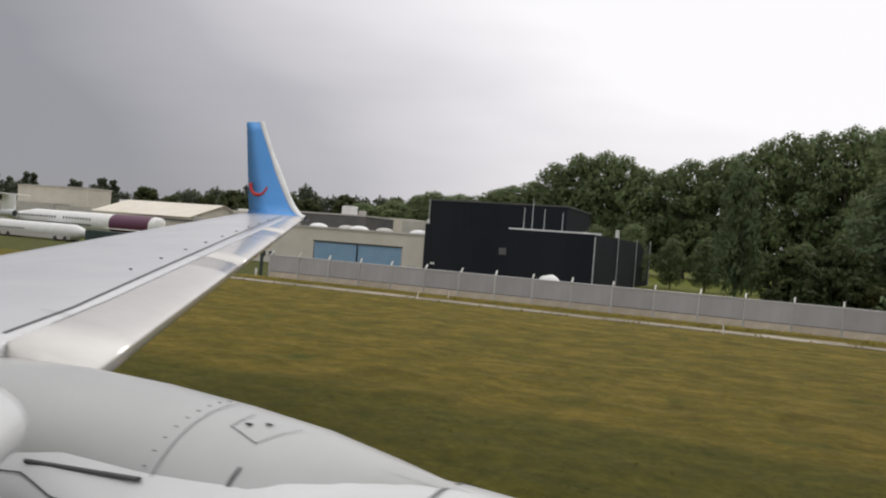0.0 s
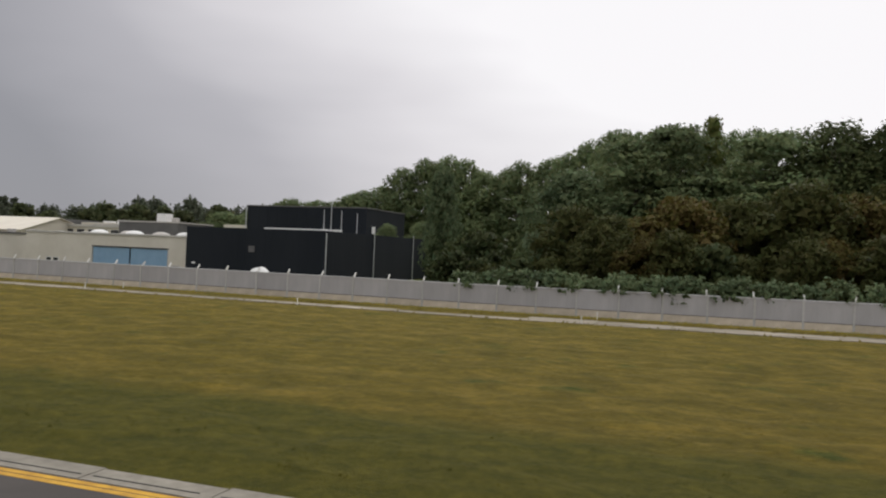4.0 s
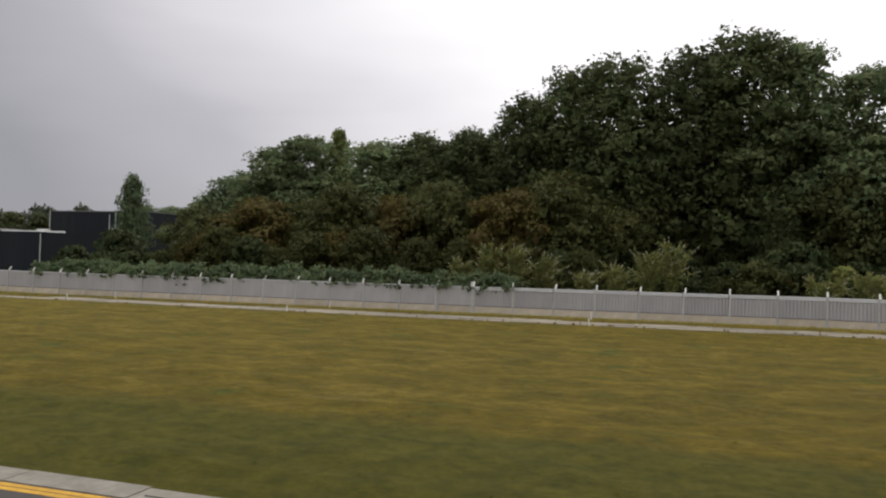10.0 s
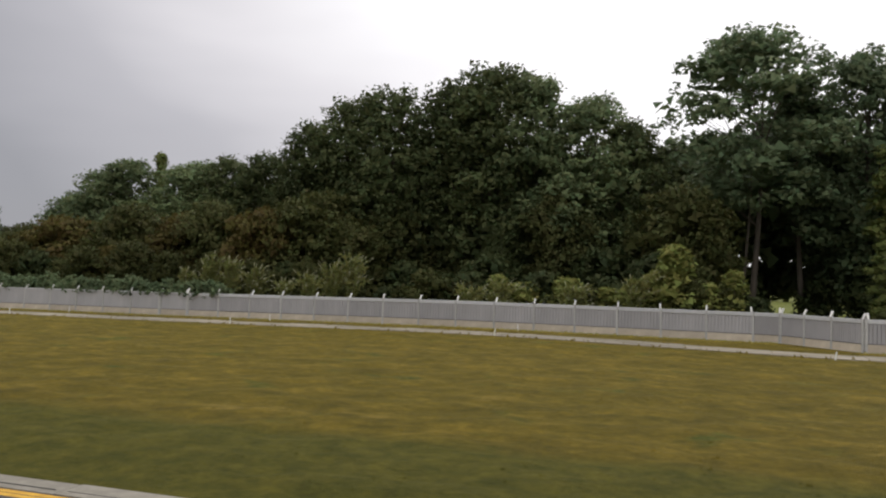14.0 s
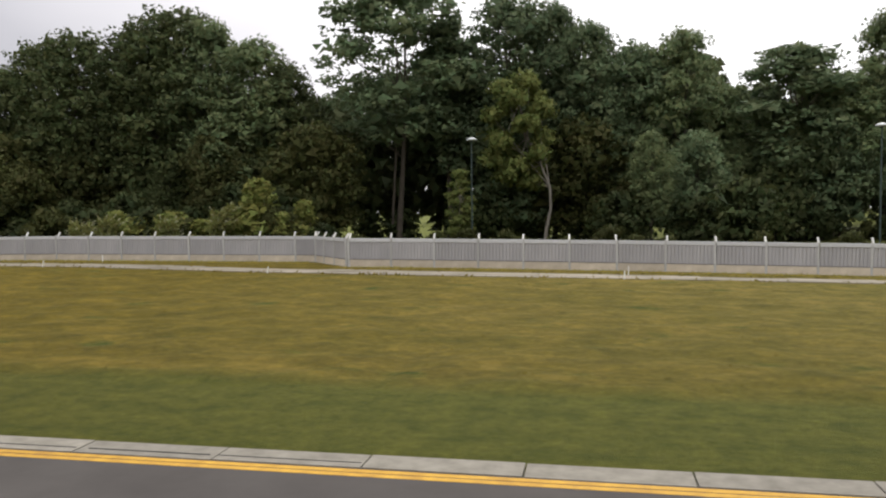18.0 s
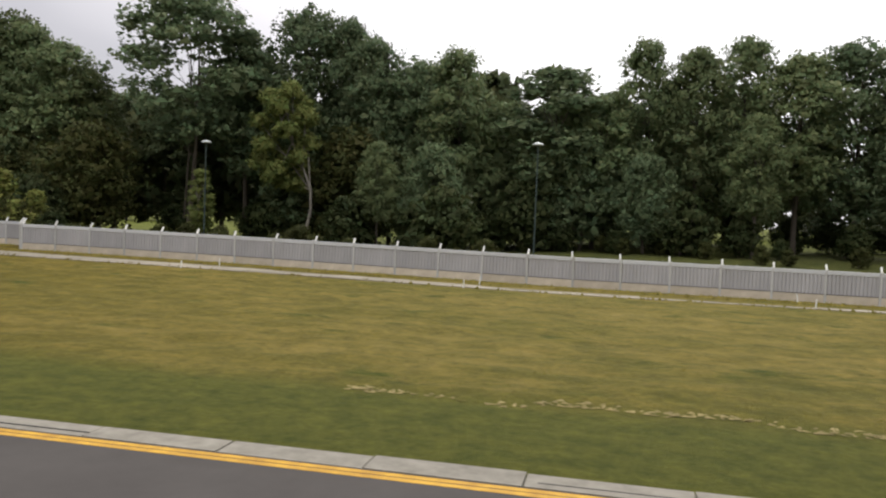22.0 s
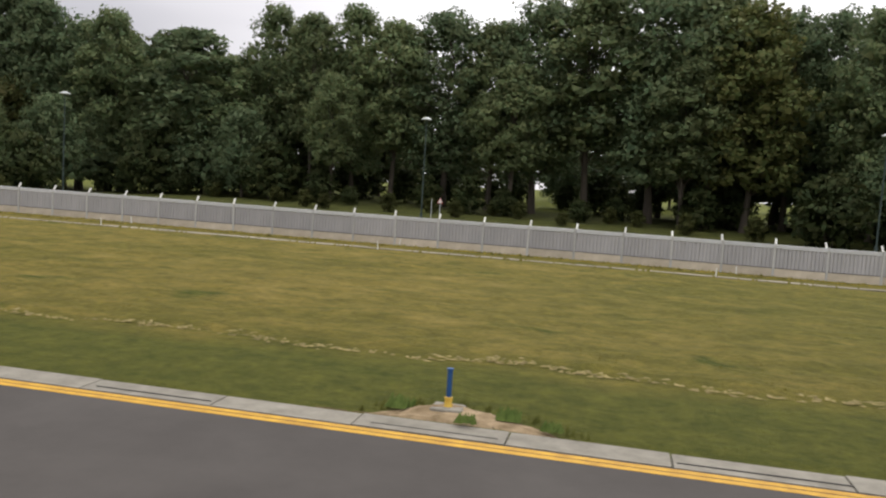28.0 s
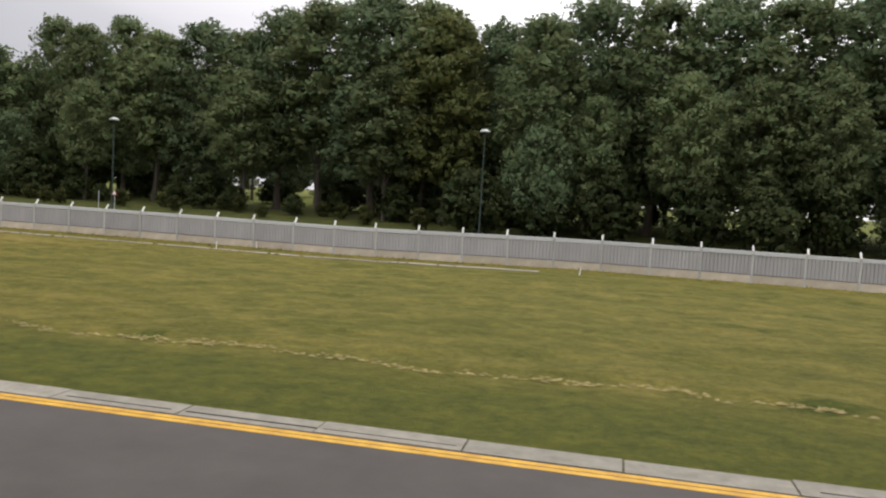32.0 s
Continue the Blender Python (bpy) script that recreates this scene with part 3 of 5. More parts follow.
# ---- blue taxiway edge markers ----
def edge_marker(x, lift, seed):
    y = marker_y(x)
    z = ground_z(x, y)
    ob = thing("edge_marker", (x, y, z + lift), "blue taxiway edge marker post on a yellow base", "taxiway marker", "blue edge markers along the taxiway")
    part("blue_post", tube_bm((0, 0, 0.20), (0, 0, 0.68), 0.045, 0.045, 12), BLUE_POST, ob, "blue plastic post")
    part("post_rim", tube_bm((0, 0, 0.66), (0, 0, 0.70), 0.055, 0.055, 12), BLUE_POST, ob)
    part("base", tube_bm((0, 0, 0.0), (0, 0, 0.20), 0.085, 0.05, 12), YELLOW_BASE, ob, "yellow base")
    part("collar", tube_bm((0, 0, 0.15), (0, 0, 0.19), 0.07, 0.07, 12), YELLOW_BASE, ob)
    part("plinth", box_bm(-0.28, -0.22, -0.15, 0.28, 0.22, 0.03, 0.02), KERB, ob, "concrete plinth")
    rng = np.random.RandomState(seed)
    # mound of sandy gravel round it, running down to the edging on both sides
    wide, deep, rows = 22, 7, []
    bm = bmesh.new()
    foot = edge_y(x) - y + 0.05

    def mound(u, v):
        """Height over the soil at u along the taxiway and v across it."""
        mid = 0.1 if lift else 0.9
        far = 0.42 - 0.62 * abs(u - mid) ** 1.35 * (1.0 if u < mid else 0.62)
        return (0.03 + lift) * min(max((far - v) / 0.30, 0.0), 1.0) * min(max((v - foot) / 0.5, 0.0), 1.0) - 0.02, far

    for i in range(wide + 1):
        u = -2.2 + 5.4 * i / wide
        far = max(mound(u, 0)[1] + 0.08 * rng.uniform(-1, 1), foot + 0.03)
        row = []
        for j in range(deep + 1):
            v = foot + (far - foot) * j / deep
            row.append(bm.verts.new((u, v, mound(u, v)[0] + (0.01 + 0.15 * lift) * (rng.uniform(-1, 1) if 0 < j < deep else -1))))
        rows.append(row)
    for p, q in zip(rows, rows[1:]):
        for j in range(deep):
            bm.faces.new((p[j], q[j], q[j + 1], p[j + 1]))
    me = bpy.data.meshes.new("gravel_patch")
    bm.to_mesh(me)
    bm.free()
    me.materials.append(GRAVEL)
    g = new("gravel_patch", me)
    g.matrix_basis = pose(x, y, z + 0.02)
    tagged(g, "sandy gravel patch round a taxiway marker", "gravel", kind="stuff")
    vs, fs = [], []
    for k in range(300):
        u, v = rng.normal(0.3, 0.9), rng.uniform(foot, 0.35)
        top, far = mound(u, v)
        if v > far - 0.05:
            continue
        p = np.array([u, v, top])
        s = rng.uniform(0.008, 0.035)
        q = rng.normal(0, s * 0.3, (6, 3)) + s * np.array([(1, 0, 0), (-1, 0, 0), (0, 1, 0), (0, -1, 0), (0, 0, .8), (0, 0, -.8)])
        b = len(vs)
        vs += list(p + q)
        fs += [(b + 0, b + 2, b + 4), (b + 2, b + 1, b + 4), (b + 1, b + 3, b + 4), (b + 3, b + 0, b + 4), (b + 2, b, b + 5), (b + 1, b + 2, b + 5), (b + 3, b + 1, b + 5), (b, b + 3, b + 5)]
    for n, at, high in ((60, (x - 1.0, y - 0.35, x - 0.6, y - 0.1), 0.12), (70, (x + 0.9, y - 0.3, x + 1.25, y - 0.05), 0.12), (40, (x + 0.3, y - 0.75, x + 0.6, y - 0.6), 0.1), (40, (x + 1.7, y - 0.6, x + 2.0, y - 0.45), 0.1)):
        blades("gravel_weeds", n, seed + n, at, high, WEED, "green weeds growing through the gravel", lean=0.5, slim=1.2).location.z += lift
    blades("mound_rim_grass", 1100, seed, (x - 2.4, y - 1.4, x + 3.6, y + 0.9), 0.09, TUFT, "rank grass round the gravel mound", keep=lambda p, q: 0.0 < q - y - mound(p - x, 0)[1] < 0.4 and q - y > foot, lean=0.6, slim=1.2)
    st = new("loose_stones", array_mesh("loose_stones", np.array(vs), np.array(fs), STONE))
    st.matrix_basis = pose(x, y, z)
    tagged(st, "loose stones and clods on the gravel", "stones", kind="stuff")


for k, (x, lift) in enumerate(MARKERS):
    edge_marker(x, lift, 20 + k)


# ---- fence ----
def sheet_mesh(length, z0, z1, deep=0.045):
    """Ribbed sheet, trapezoid ribs, with thickness."""
    prof, x = [], 0.0
    pitch = length / 13
    for k in range(13):
        prof += [(x, 0.0), (x + pitch * .10, deep), (x + pitch * .22, deep), (x + pitch * .32, 0.0)]
        x += pitch
    prof.append((length, 0.0))
    bm = bmesh.new()
    rows = [[bm.verts.new((a, b + dy, z)) for a, b in prof] for dy, z in ((-0.04, z0), (-0.04, z1), (-0.028, z1), (-0.028, z0))]
    for r, q in ((0, 1), (1, 2), (2, 3), (3, 0)):
        for k in range(len(prof) - 1):
            bm.faces.new((rows[r][k], rows[r][k + 1], rows[q][k + 1], rows[q][k]))
    me = bpy.data.meshes.new("sheet_panel")
    bm.to_mesh(me)
    bm.free()
    me.materials.append(SHEET)
    return me


def mesh_of(name, bm, mat):
    me = bpy.data.meshes.new(name)
    bm.to_mesh(me)
    bm.free()
    me.materials.append(mat)
    return me


def fence_run(points, label, lean, deep=0.045, rail=1.83):
    """Bays from point to point: a post at each, a ribbed sheet and a concrete plank between; the tips lean by that heading."""
    ob = tagged(new("fence"), label, "fence", "airfield fence")
    plank = {}
    post_me = mesh_of("post", box_bm(-0.075, -0.085, -0.3, 0.075, 0.085, 2.14, 0.015), POST_CONCRETE)
    tip_bm = box_bm(-0.06, -0.06, 0, 0.06, 0.06, 0.46, 0.012)
    tip_bm.transform(pose(0, 0, 2.08, -36, 0, 0))
    tip_me = mesh_of("tip", tip_bm, POST_TIP)
    rng = random.Random(len(points))
    for k, (x, y) in enumerate(points):
        z = fence_ground(x)
        post = joined("post", post_me, ob, "", pose(x, y, z, rng.uniform(-1, 1), rng.uniform(-1, 1), lean))
        joined("tip", tip_me, post, "pale slanted post tip", pose(0, 0, 0, rng.uniform(-4, 4), rng.uniform(-3, 3), 0))
        if k + 1 == len(points):
            break
        x2, y2 = points[k + 1]
        z2 = fence_ground(x2)
        length = round(math.hypot(x2 - x, y2 - y) - 0.13, 2)
        if length not in plank:
            plank[length] = (sheet_mesh(length, 0.56, rail + 0.03, deep), mesh_of("concrete_plank", box_bm(0, -0.055, -0.25, length, 0.035, 0.54, 0.012), CONCRETE),
                             mesh_of("top_rail", box_bm(0, -0.075, rail, length, 0.03, 2.09, 0.012), RAIL), mesh_of("bottom_rail", box_bm(0, -0.075, 0.54, length, 0.03, 0.585, 0.006), SEAM_GREY))
        yaw = math.degrees(math.atan2(y2 - y, x2 - x))
        m = pose(x, y, z, 0, -math.degrees(math.atan2(z2 - z, length)), yaw) @ pose(0.065, 0, 0)
        for name, me, dz in zip(("sheet_panel", "concrete_plank", "top_rail", "bottom_rail"), plank[length], (0, 0, 0, 0)):
            joined(name, me, ob, "", m @ pose(0, 0, dz, rng.uniform(-.4, .4), 0, 0))


fence_run([(-42.22 + 3.1514 * k, 58.3) for k in range(30)], "plain grey sheet fence on a concrete base with slanted posts", 0, 0.008, 2.0)
fence_run([(-42.22 + 3.1514 * k, 58.304) for k in range(30, 46)] + [(101.3, 58.304)], "grey ribbed steel fence on a concrete base with slanted posts", 0)
fence_run([(49.17 + 0.16, 58.3), (52.32 - 0.16, 58.3)], "plain grey sheet fence bay where the ribbed run begins", 0, 0.008, 2.0)
fence_run([(101.42, 58.15), (102.7, 56.6), (104.1, 55.0), (105.6, 53.3)], "short angled run of grey steel fence", -45)
fence_run([(105.78 + 3.2 * k, 53.3) for k in range(58)], "long grey ribbed steel fence with pale slanted post tips", 0)


# ---- trees ----
def leaf_layer(rng, lobes, n_clump, per, clump_r, leaf, lo, hi, drop):
    area = np.array([l[3] * l[5] for l in lobes])
    which = rng.choice(len(lobes), n_clump, p=area / area.sum())
    L = np.array(lobes)[which]
    d = rng.normal(0, 1, (n_clump, 3))
    d /= np.linalg.norm(d, axis=1)[:, None]
    d[:, 2] = np.where(d[:, 2] < -0.55, -d[:, 2], d[:, 2])
    c = L[:, :3] + d * L[:, 3:] * rng.uniform(lo, hi, (n_clump, 1))
    deep = np.zeros(n_clump, bool)
    for l in lobes:
        q = (c - np.array(l[:3])) / np.array(l[3:])
        deep |= (q ** 2).sum(1) < drop
    c, d = c[~deep], d[~deep]
    m = len(c)
    rc = clump_r * rng.uniform(0.5, 1.4, m)
    e = rng.normal(0, 1, (m, per, 3))
    e /= np.linalg.norm(e, axis=2)[:, :, None]
    e *= rng.uniform(0.15, 1.0, (m, per, 1)) ** 0.6
    e[:, :, 2] *= 0.72
    p = (c[:, None] + e * rc[:, None, None]).reshape(-1, 3)
    nrm = (0.35 * d[:, None] + 0.35 * e + rng.normal(0, 0.6, (m, per, 3)) + np.array([0, 0, 0.1])).reshape(-1, 3)
    nrm /= np.linalg.norm(nrm, axis=1)[:, None]
    n = len(p)
    u = np.cross(nrm, rng.normal(0, 1, (n, 3)))
    u /= np.linalg.norm(u, axis=1)[:, None] + 1e-9
    w = np.cross(nrm, u)
    s = leaf * rng.uniform(0.5, 1.3, (n, 1))
    a = s * rng.uniform(0.5, 0.9, (n, 1))
    v = np.empty((n, 3, 3))
    v[:, 0] = p - w * s * 0.8 + u * a - nrm * s * 0.1
    v[:, 1] = p + w * s
    v[:, 2] = p - w * s * 0.8 - u * a - nrm * s * 0.1
    soft = (0.55 * d[:, None] + 0.75 * e + np.array([0, 0, 0.25])).reshape(-1, 3) + 0.22 * nrm
    soft /= np.linalg.norm(soft, axis=1)[:, None]
    g = np.cross(v[:, 1] - v[:, 0], v[:, 2] - v[:, 0])
    back = (g * soft).sum(1) < 0
    v[back] = v[back][:, ::-1]
    return v.reshape(-1, 3), np.repeat(soft, 3, axis=0)


def leaf_cloud(lobes, n_clump, per, clump_r, leaf, seed):
    """Leaves in clumps over ellipsoid lobes (x, y, z, rx, ry, rz): fine ones outside, fewer and larger ones within."""
    rng = np.random.RandomState(seed)
    v = [leaf_layer(rng, lobes, n_clump, per, clump_r, leaf, 0.66, 1.06, 0.30)]
    if leaf < 0.5:
        v.append(leaf_layer(rng, lobes, n_clump // 3, max(per // 3, 5), clump_r, leaf * 2.1, 0.30, 0.70, 0.06))
    nrm = np.concatenate([b for _, b in v])
    v = np.concatenate([a for a, _ in v])
    return v, np.arange(len(v)).reshape(-1, 3), nrm


def limb_arrays(path, radii, sides=7):
    path = np.array(path, float)
    vs, fs = [], []
    for k, (p, r) in enumerate(zip(path, radii)):
        t = path[min(k + 1, len(path) - 1)] - path[max(k - 1, 0)]
        t /= np.linalg.norm(t) + 1e-9
        u = np.cross(t, (0.3, 1, 0.1))
        u /= np.linalg.norm(u)
        w = np.cross(t, u)
        for j in range(sides):
            a = 2 * math.pi * j / sides
            vs.append(p + r * (math.cos(a) * u + math.sin(a) * w))
    for k in range(len(path) - 1):
        for j in range(sides):
            q = (j + 1) % sides
            fs.append((k * sides + j, k * sides + q, (k + 1) * sides + q, (k + 1) * sides + j))
    return np.array(vs), np.array(fs)


def wood(height, girth, lobes, seed, bark, stems=1):
    """Trunk and limbs that reach into the lobes, in one mesh."""
    rng = np.random.RandomState(seed)
    V, F, off = [], [], 0

    def add(path, radii, sides=7):
        nonlocal off
        v, f = limb_arrays(path, radii, sides)
        V.append(v)
        F.append(f + off)
        off += len(v)

    for s in range(stems):
        b = np.array([rng.normal(0, 0.25) * (stems > 1) + (1.0 * s - 0.5) * (stems == 2), rng.normal(0, 0.25) * (stems > 1), -0.4])
        lean = rng.normal(0, 0.035, 2) * (1 + 2 * (stems > 2)) * (0.35 if stems == 2 else 1)
        ts = np.linspace(0, 1, 8)
        path = [b + np.array([lean[0] * height * t + 0.15 * math.sin(4 * t + seed), lean[1] * height * t + 0.15 * math.cos(3 * t + seed), height * 0.82 * t]) for t in ts]
        g = girth / math.sqrt(stems) * (0.5 if stems == 2 and s == 0 else 1)
        add(path, [g * (1.25 if t == 0 else (1 - 0.8 * t)) for t in ts], 8)
        for k, l in enumerate(lobes):
            if k % stems != s:
                continue
            c = np.array(l[:3])
            h0 = min(max(c[2] - rng.uniform(1.5, 4), height * 0.18), height * 0.6)
            t0 = h0 / (height * 0.82)
            j = min(int(t0 * 7), 6)
            p0 = path[j] + (path[j + 1] - path[j]) * (t0 * 7 - j)
            mid = (p0 + c) / 2 + rng.normal(0, 0.4, 3)
            r = g * 0.38 * (1 - 0.5 * t0)
            add([p0, mid, c], [r, r * 0.65, r * 0.3], 4)
            for _ in range(k % 2 if len(lobes) > 19 else 1):
                e = c + rng.normal(0, 0.55, 3) * np.array(l[3:])
                add([mid, (mid + e) / 2 + rng.normal(0, 0.2, 3), e], [r * 0.45, r * 0.28, r * 0.1], 3)
    return array_mesh("trunk", np.concatenate(V), np.concatenate(F), bark, True)


def crown_lobes(height, radius, clear, n, seed, top=0.5):
    """Lobes of a broad crown between the clear stem and the top."""
    rng = np.random.RandomState(seed)
    out = []
    for k in range(n):
        t = (k + 0.5) / n
        z = clear + (height - clear) * (0.08 + 0.86 * t)
        span = radius * (math.sin(math.pi * min(0.18 + 0.74 * t, 1)) ** 0.7 if top > 0.3 else (1 - t) ** 0.6 + 0.15)
        a = k * 2.4 + rng.uniform(-.4, .4)
        rr = radius * rng.uniform(0.36, 0.52) * (1.05 - 0.35 * t)
        d = max(span - rr, 0) * rng.uniform(0.7, 1.0)
        zz = min(z, height - rr * 0.8)
        out.append((d * math.cos(a), d * math.sin(a), zz, rr, rr, rr * rng.uniform(0.75, 0.95)))
    out.append((0, 0, height - radius * 0.38, radius * 0.42, radius * 0.42, radius * 0.38))
    return out


TREES = {}


def tree_kind(key, height, radius, clear, n_lobe, n_clump, per, clump_r, leaf, seed, mat, label, bark=BARK, girth=0.3, stems=1, top=0.5, name="tree"):
    lobes = crown_lobes(height, radius, clear, n_lobe, seed, top)
    ob = thing(name, (0, 0, 0), label, "shrub" if name == "shrub" else "tree", "shrubs behind the fence" if name == "shrub" else "trees behind the fence")
    joined("trunk", wood(height, girth, lobes, seed, bark, stems), ob)
    v, f, nrm = leaf_cloud(lobes, n_clump, per, clump_r, leaf, seed + 1)
    joined("crown", array_mesh("crown", v, f, mat, normals=nrm), ob)
    TREES[key] = (ob, height, radius)


tree_kind("oak", 26, 8.0, 3.0, 30, 980, 22, 1.1, 0.225, 101, LEAF_DARK, "tall broad tree with dense dark green foliage", girth=0.42)
tree_kind("lime", 25, 6.8, 2.5, 28, 860, 22, 1.05, 0.225, 113, LEAF_MID, "tall tree with full mid-green crown", girth=0.36)
tree_kind("maple", 24, 6.2, 6.0, 24, 740, 22, 1.0, 0.225, 127, LEAF_MOSS, "tall moss-green tree on a bare stem", girth=0.34)
tree_kind("open", 29, 7.6, 11.0, 17, 400, 26, 1.1, 0.25, 131, LEAF_DARK, "tall airy tree with open crown and two bare trunks", girth=0.36, stems=2)
tree_kind("thin", 24, 4.8, 7.0, 14, 280, 26, 1.0, 0.25, 139, LEAF_DARK, "slender tree with sparse crown and sky gaps", girth=0.27)
tree_kind("birch", 18, 2.5, 2.5, 18, 420, 22, 0.7, 0.19, 149, LEAF_YELLOW, "slim upright tree with yellowing leaves and pale stem", BARK_PALE, 0.16, 1)
tree_kind("sunlit", 23, 5.6, 3.0, 24, 700, 22, 1.0, 0.225, 145, LEAF_OLIVE, "tall light olive-green tree among darker ones", girth=0.3)
tree_kind("sapling", 6, 1.6, 0.2, 16, 200, 20, 0.42, 0.15, 147, LEAF_LIGHT, "pale green young tree, pointed, leafed to the ground", BARK_PALE, 0.05, top=0.2)
tree_kind("round", 16, 6.4, 1.0, 24, 580, 22, 1.05, 0.24, 151, LEAF_DARK, "rounded bushy tree leafed to the ground", girth=0.25)
# Oak again for the stretch below x 92, dimmed by its leaf colour.
tree_kind("shaded_oak", 26, 8.0, 2.0, 32, 960, 22, 1.1, 0.225, 105, LEAF_OAK_SHADED, "tall dense tree with shade painted into its dark foliage", girth=0.42)
tree_kind("hazel", 14, 6.0, 0.8, 24, 560, 22, 1.0, 0.22, 153, LEAF_HAZEL, "bushy olive-green tree leafed to the ground", girth=0.2)
tree_kind("thicket", 11, 5.4, 0.4, 20, 380, 22, 0.95, 0.21, 157, LEAF_BANK, "wild olive-green thicket on the bank", girth=0.13, stems=3, name="shrub")
tree_kind("rusty", 9, 4.6, 0.4, 16, 390, 24, 0.9, 0.20, 163, LEAF_RUST, "large shrub with rusty brown foliage", girth=0.12, stems=3, name="shrub")
tree_kind("bush", 4.2, 2.3, 0.2, 10, 130, 22, 0.6, 0.16, 167, LEAF_BANK, "green leafy shrub behind the fence", girth=0.06, stems=3, name="shrub")
tree_kind("pale", 4.8, 1.9, 0.2, 10, 170, 22, 0.55, 0.18, 173, LEAF_LIGHT, "pale green upright shrub behind the fence", girth=0.05, stems=4, name="shrub")
tree_kind("dark_bush", 6.5, 3.8, 0.2, 14, 170, 18, 0.95, 0.28, 179, LEAF_SHADE, "dark green undergrowth shrub with shade in its leaf colour", girth=0.09, stems=3, name="shrub")
tree_kind("woodland", 22, 8.0, 0.8, 20, 560, 18, 1.3, 0.30, 185, LEAF_MID, "leafy tree of the wood behind the black hall", girth=0.35)
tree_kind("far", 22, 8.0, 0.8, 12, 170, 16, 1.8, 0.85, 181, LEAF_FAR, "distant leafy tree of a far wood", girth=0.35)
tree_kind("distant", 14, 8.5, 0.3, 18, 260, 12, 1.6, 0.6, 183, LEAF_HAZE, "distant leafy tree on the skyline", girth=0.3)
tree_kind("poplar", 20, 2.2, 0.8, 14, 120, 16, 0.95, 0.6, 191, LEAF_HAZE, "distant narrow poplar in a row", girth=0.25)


def plant(key, x, y, h, r=None, turn=None):
    ob, height, radius = TREES[key]
    rng = random.Random(x * 31.7 + y * 17.3)
    sz = h / height
    sxy = (r / radius) if r else sz * rng.uniform(0.92, 1.1)
    m = pose(x, y, ground_z(x, y), 0, 0, rng.uniform(0, 360) if turn is None else turn) @ Matrix.Diagonal((sxy, sxy, sz, 1))
    return copy_thing(ob, m)


# the row against the sky: kind, place, height of the top above the taxiway, radius of the crown
for key, x, y, top, r in (
        ("round", -3.0, 84.9, 13.6, 2.0), ("lime", 14.2, 112, 22.4, 4.2), ("round", 12.5, 86, 13.4, 5), ("lime", 19, 84, 16.8, 5.2), ("lime", 23.4, 84, 18.2, 5), ("birch", 27, 85.5, 19.6, 1.2),
        ("lime", 33, 84, 17.4, 5.6), ("shaded_oak", 38.5, 84, 18.2, 5.4), ("shaded_oak", 44.5, 84, 18.5, 5.2), ("shaded_oak", 50.8, 83, 22.0, 5), ("shaded_oak", 56, 84, 25.0, 5.6), ("shaded_oak", 61, 84, 26.0, 6.4), ("shaded_oak", 68.5, 85, 26.8, 6),
        ("shaded_oak", 73.5, 85, 28.3, 7.4), ("lime", 78.6, 84, 26.4, 5.2), ("lime", 85.2, 82, 23.4, 5.4), ("shaded_oak", 89.3, 82, 20.6, 4.4), ("open", 101.0, 85.5, 30.4, 8.1), ("thin", 106.5, 90, 26.5, 4.5), ("oak", 113.5, 93, 29.8, 7.2),
        ("oak", 118.6, 94, 28.6, 4.6), ("oak", 122.6, 92, 25.6, 5.4), ("oak", 128, 93, 23.2, 5.6), ("lime", 133.4, 92, 24.2, 4.6), ("lime", 138.8, 95, 18.2, 4.6), ("thin", 145.2, 92, 22.0, 6), ("lime", 150.4, 93, 18.7, 4.8), ("lime", 155.8, 95, 25.7, 4.0),
        ("maple", 161.5, 94, 24.2, 3.9), ("lime", 167, 95, 25.8, 4.4), ("maple", 172.8, 94, 23.4, 4.8), ("oak", 179, 96, 25.4, 6.2), ("maple", 185.3, 95, 23.6, 5), ("oak", 191, 94, 26.6, 6), ("maple", 197.4, 92.5, 27.0, 6.2),
        ("oak", 204.6, 92, 28.4, 7.2), ("maple", 211, 92, 26.8, 6), ("sunlit", 214.4, 88, 24.8, 5.2), ("oak", 219.5, 94, 25.4, 5.2), ("oak", 224.5, 95, 25.9, 4.6), ("lime", 225.8, 84, 23.6, 4.6), ("oak", 231, 91, 27.6, 6.4), ("lime", 238, 88, 26.6, 6), ("oak", 245, 89, 27.6, 7),
        ("lime", 252, 87, 26.4, 6.4), ("oak", 259, 89, 27.6, 7), ("oak", 267, 88, 27.4, 7), ("lime", 275, 88, 27, 7), ("oak", 284, 88, 27, 7.4)):
    plant(key, x, y, top - ground_z(x, y) + (0.3 if key != "birch" else 0.0), r * 1.42, 0 if key == "open" else None)
# denser wood behind
rs = random.Random(41)
for k in range(17):
    plant("far", 36 + k * 6.2, 99 + rs.uniform(0, 7), (17 if k < 3 else 21) + rs.uniform(-2, 2))
for k in range(13):
    plant("far", 206 + k * 7.0, 103 + rs.uniform(0, 7), 21.5 + rs.uniform(-2, 2))
for k in range(5):
    plant("far", 137 + k * 7.5, 106 + rs.uniform(-2, 3), 18.5 + rs.uniform(-1.5, 1.5))
for k in range(6):
    plant("thin", 143 + k * 9, 108 + rs.uniform(0, 6), 19.5 + rs.uniform(-2, 2))
for k in range(6):
    plant(("round", "dark_bush", "maple")[k % 3], 134 + k * 7 + rs.uniform(-2, 2), 88 + rs.uniform(-3, 5), (12, 6, 15)[k % 3] + rs.uniform(-2, 2))
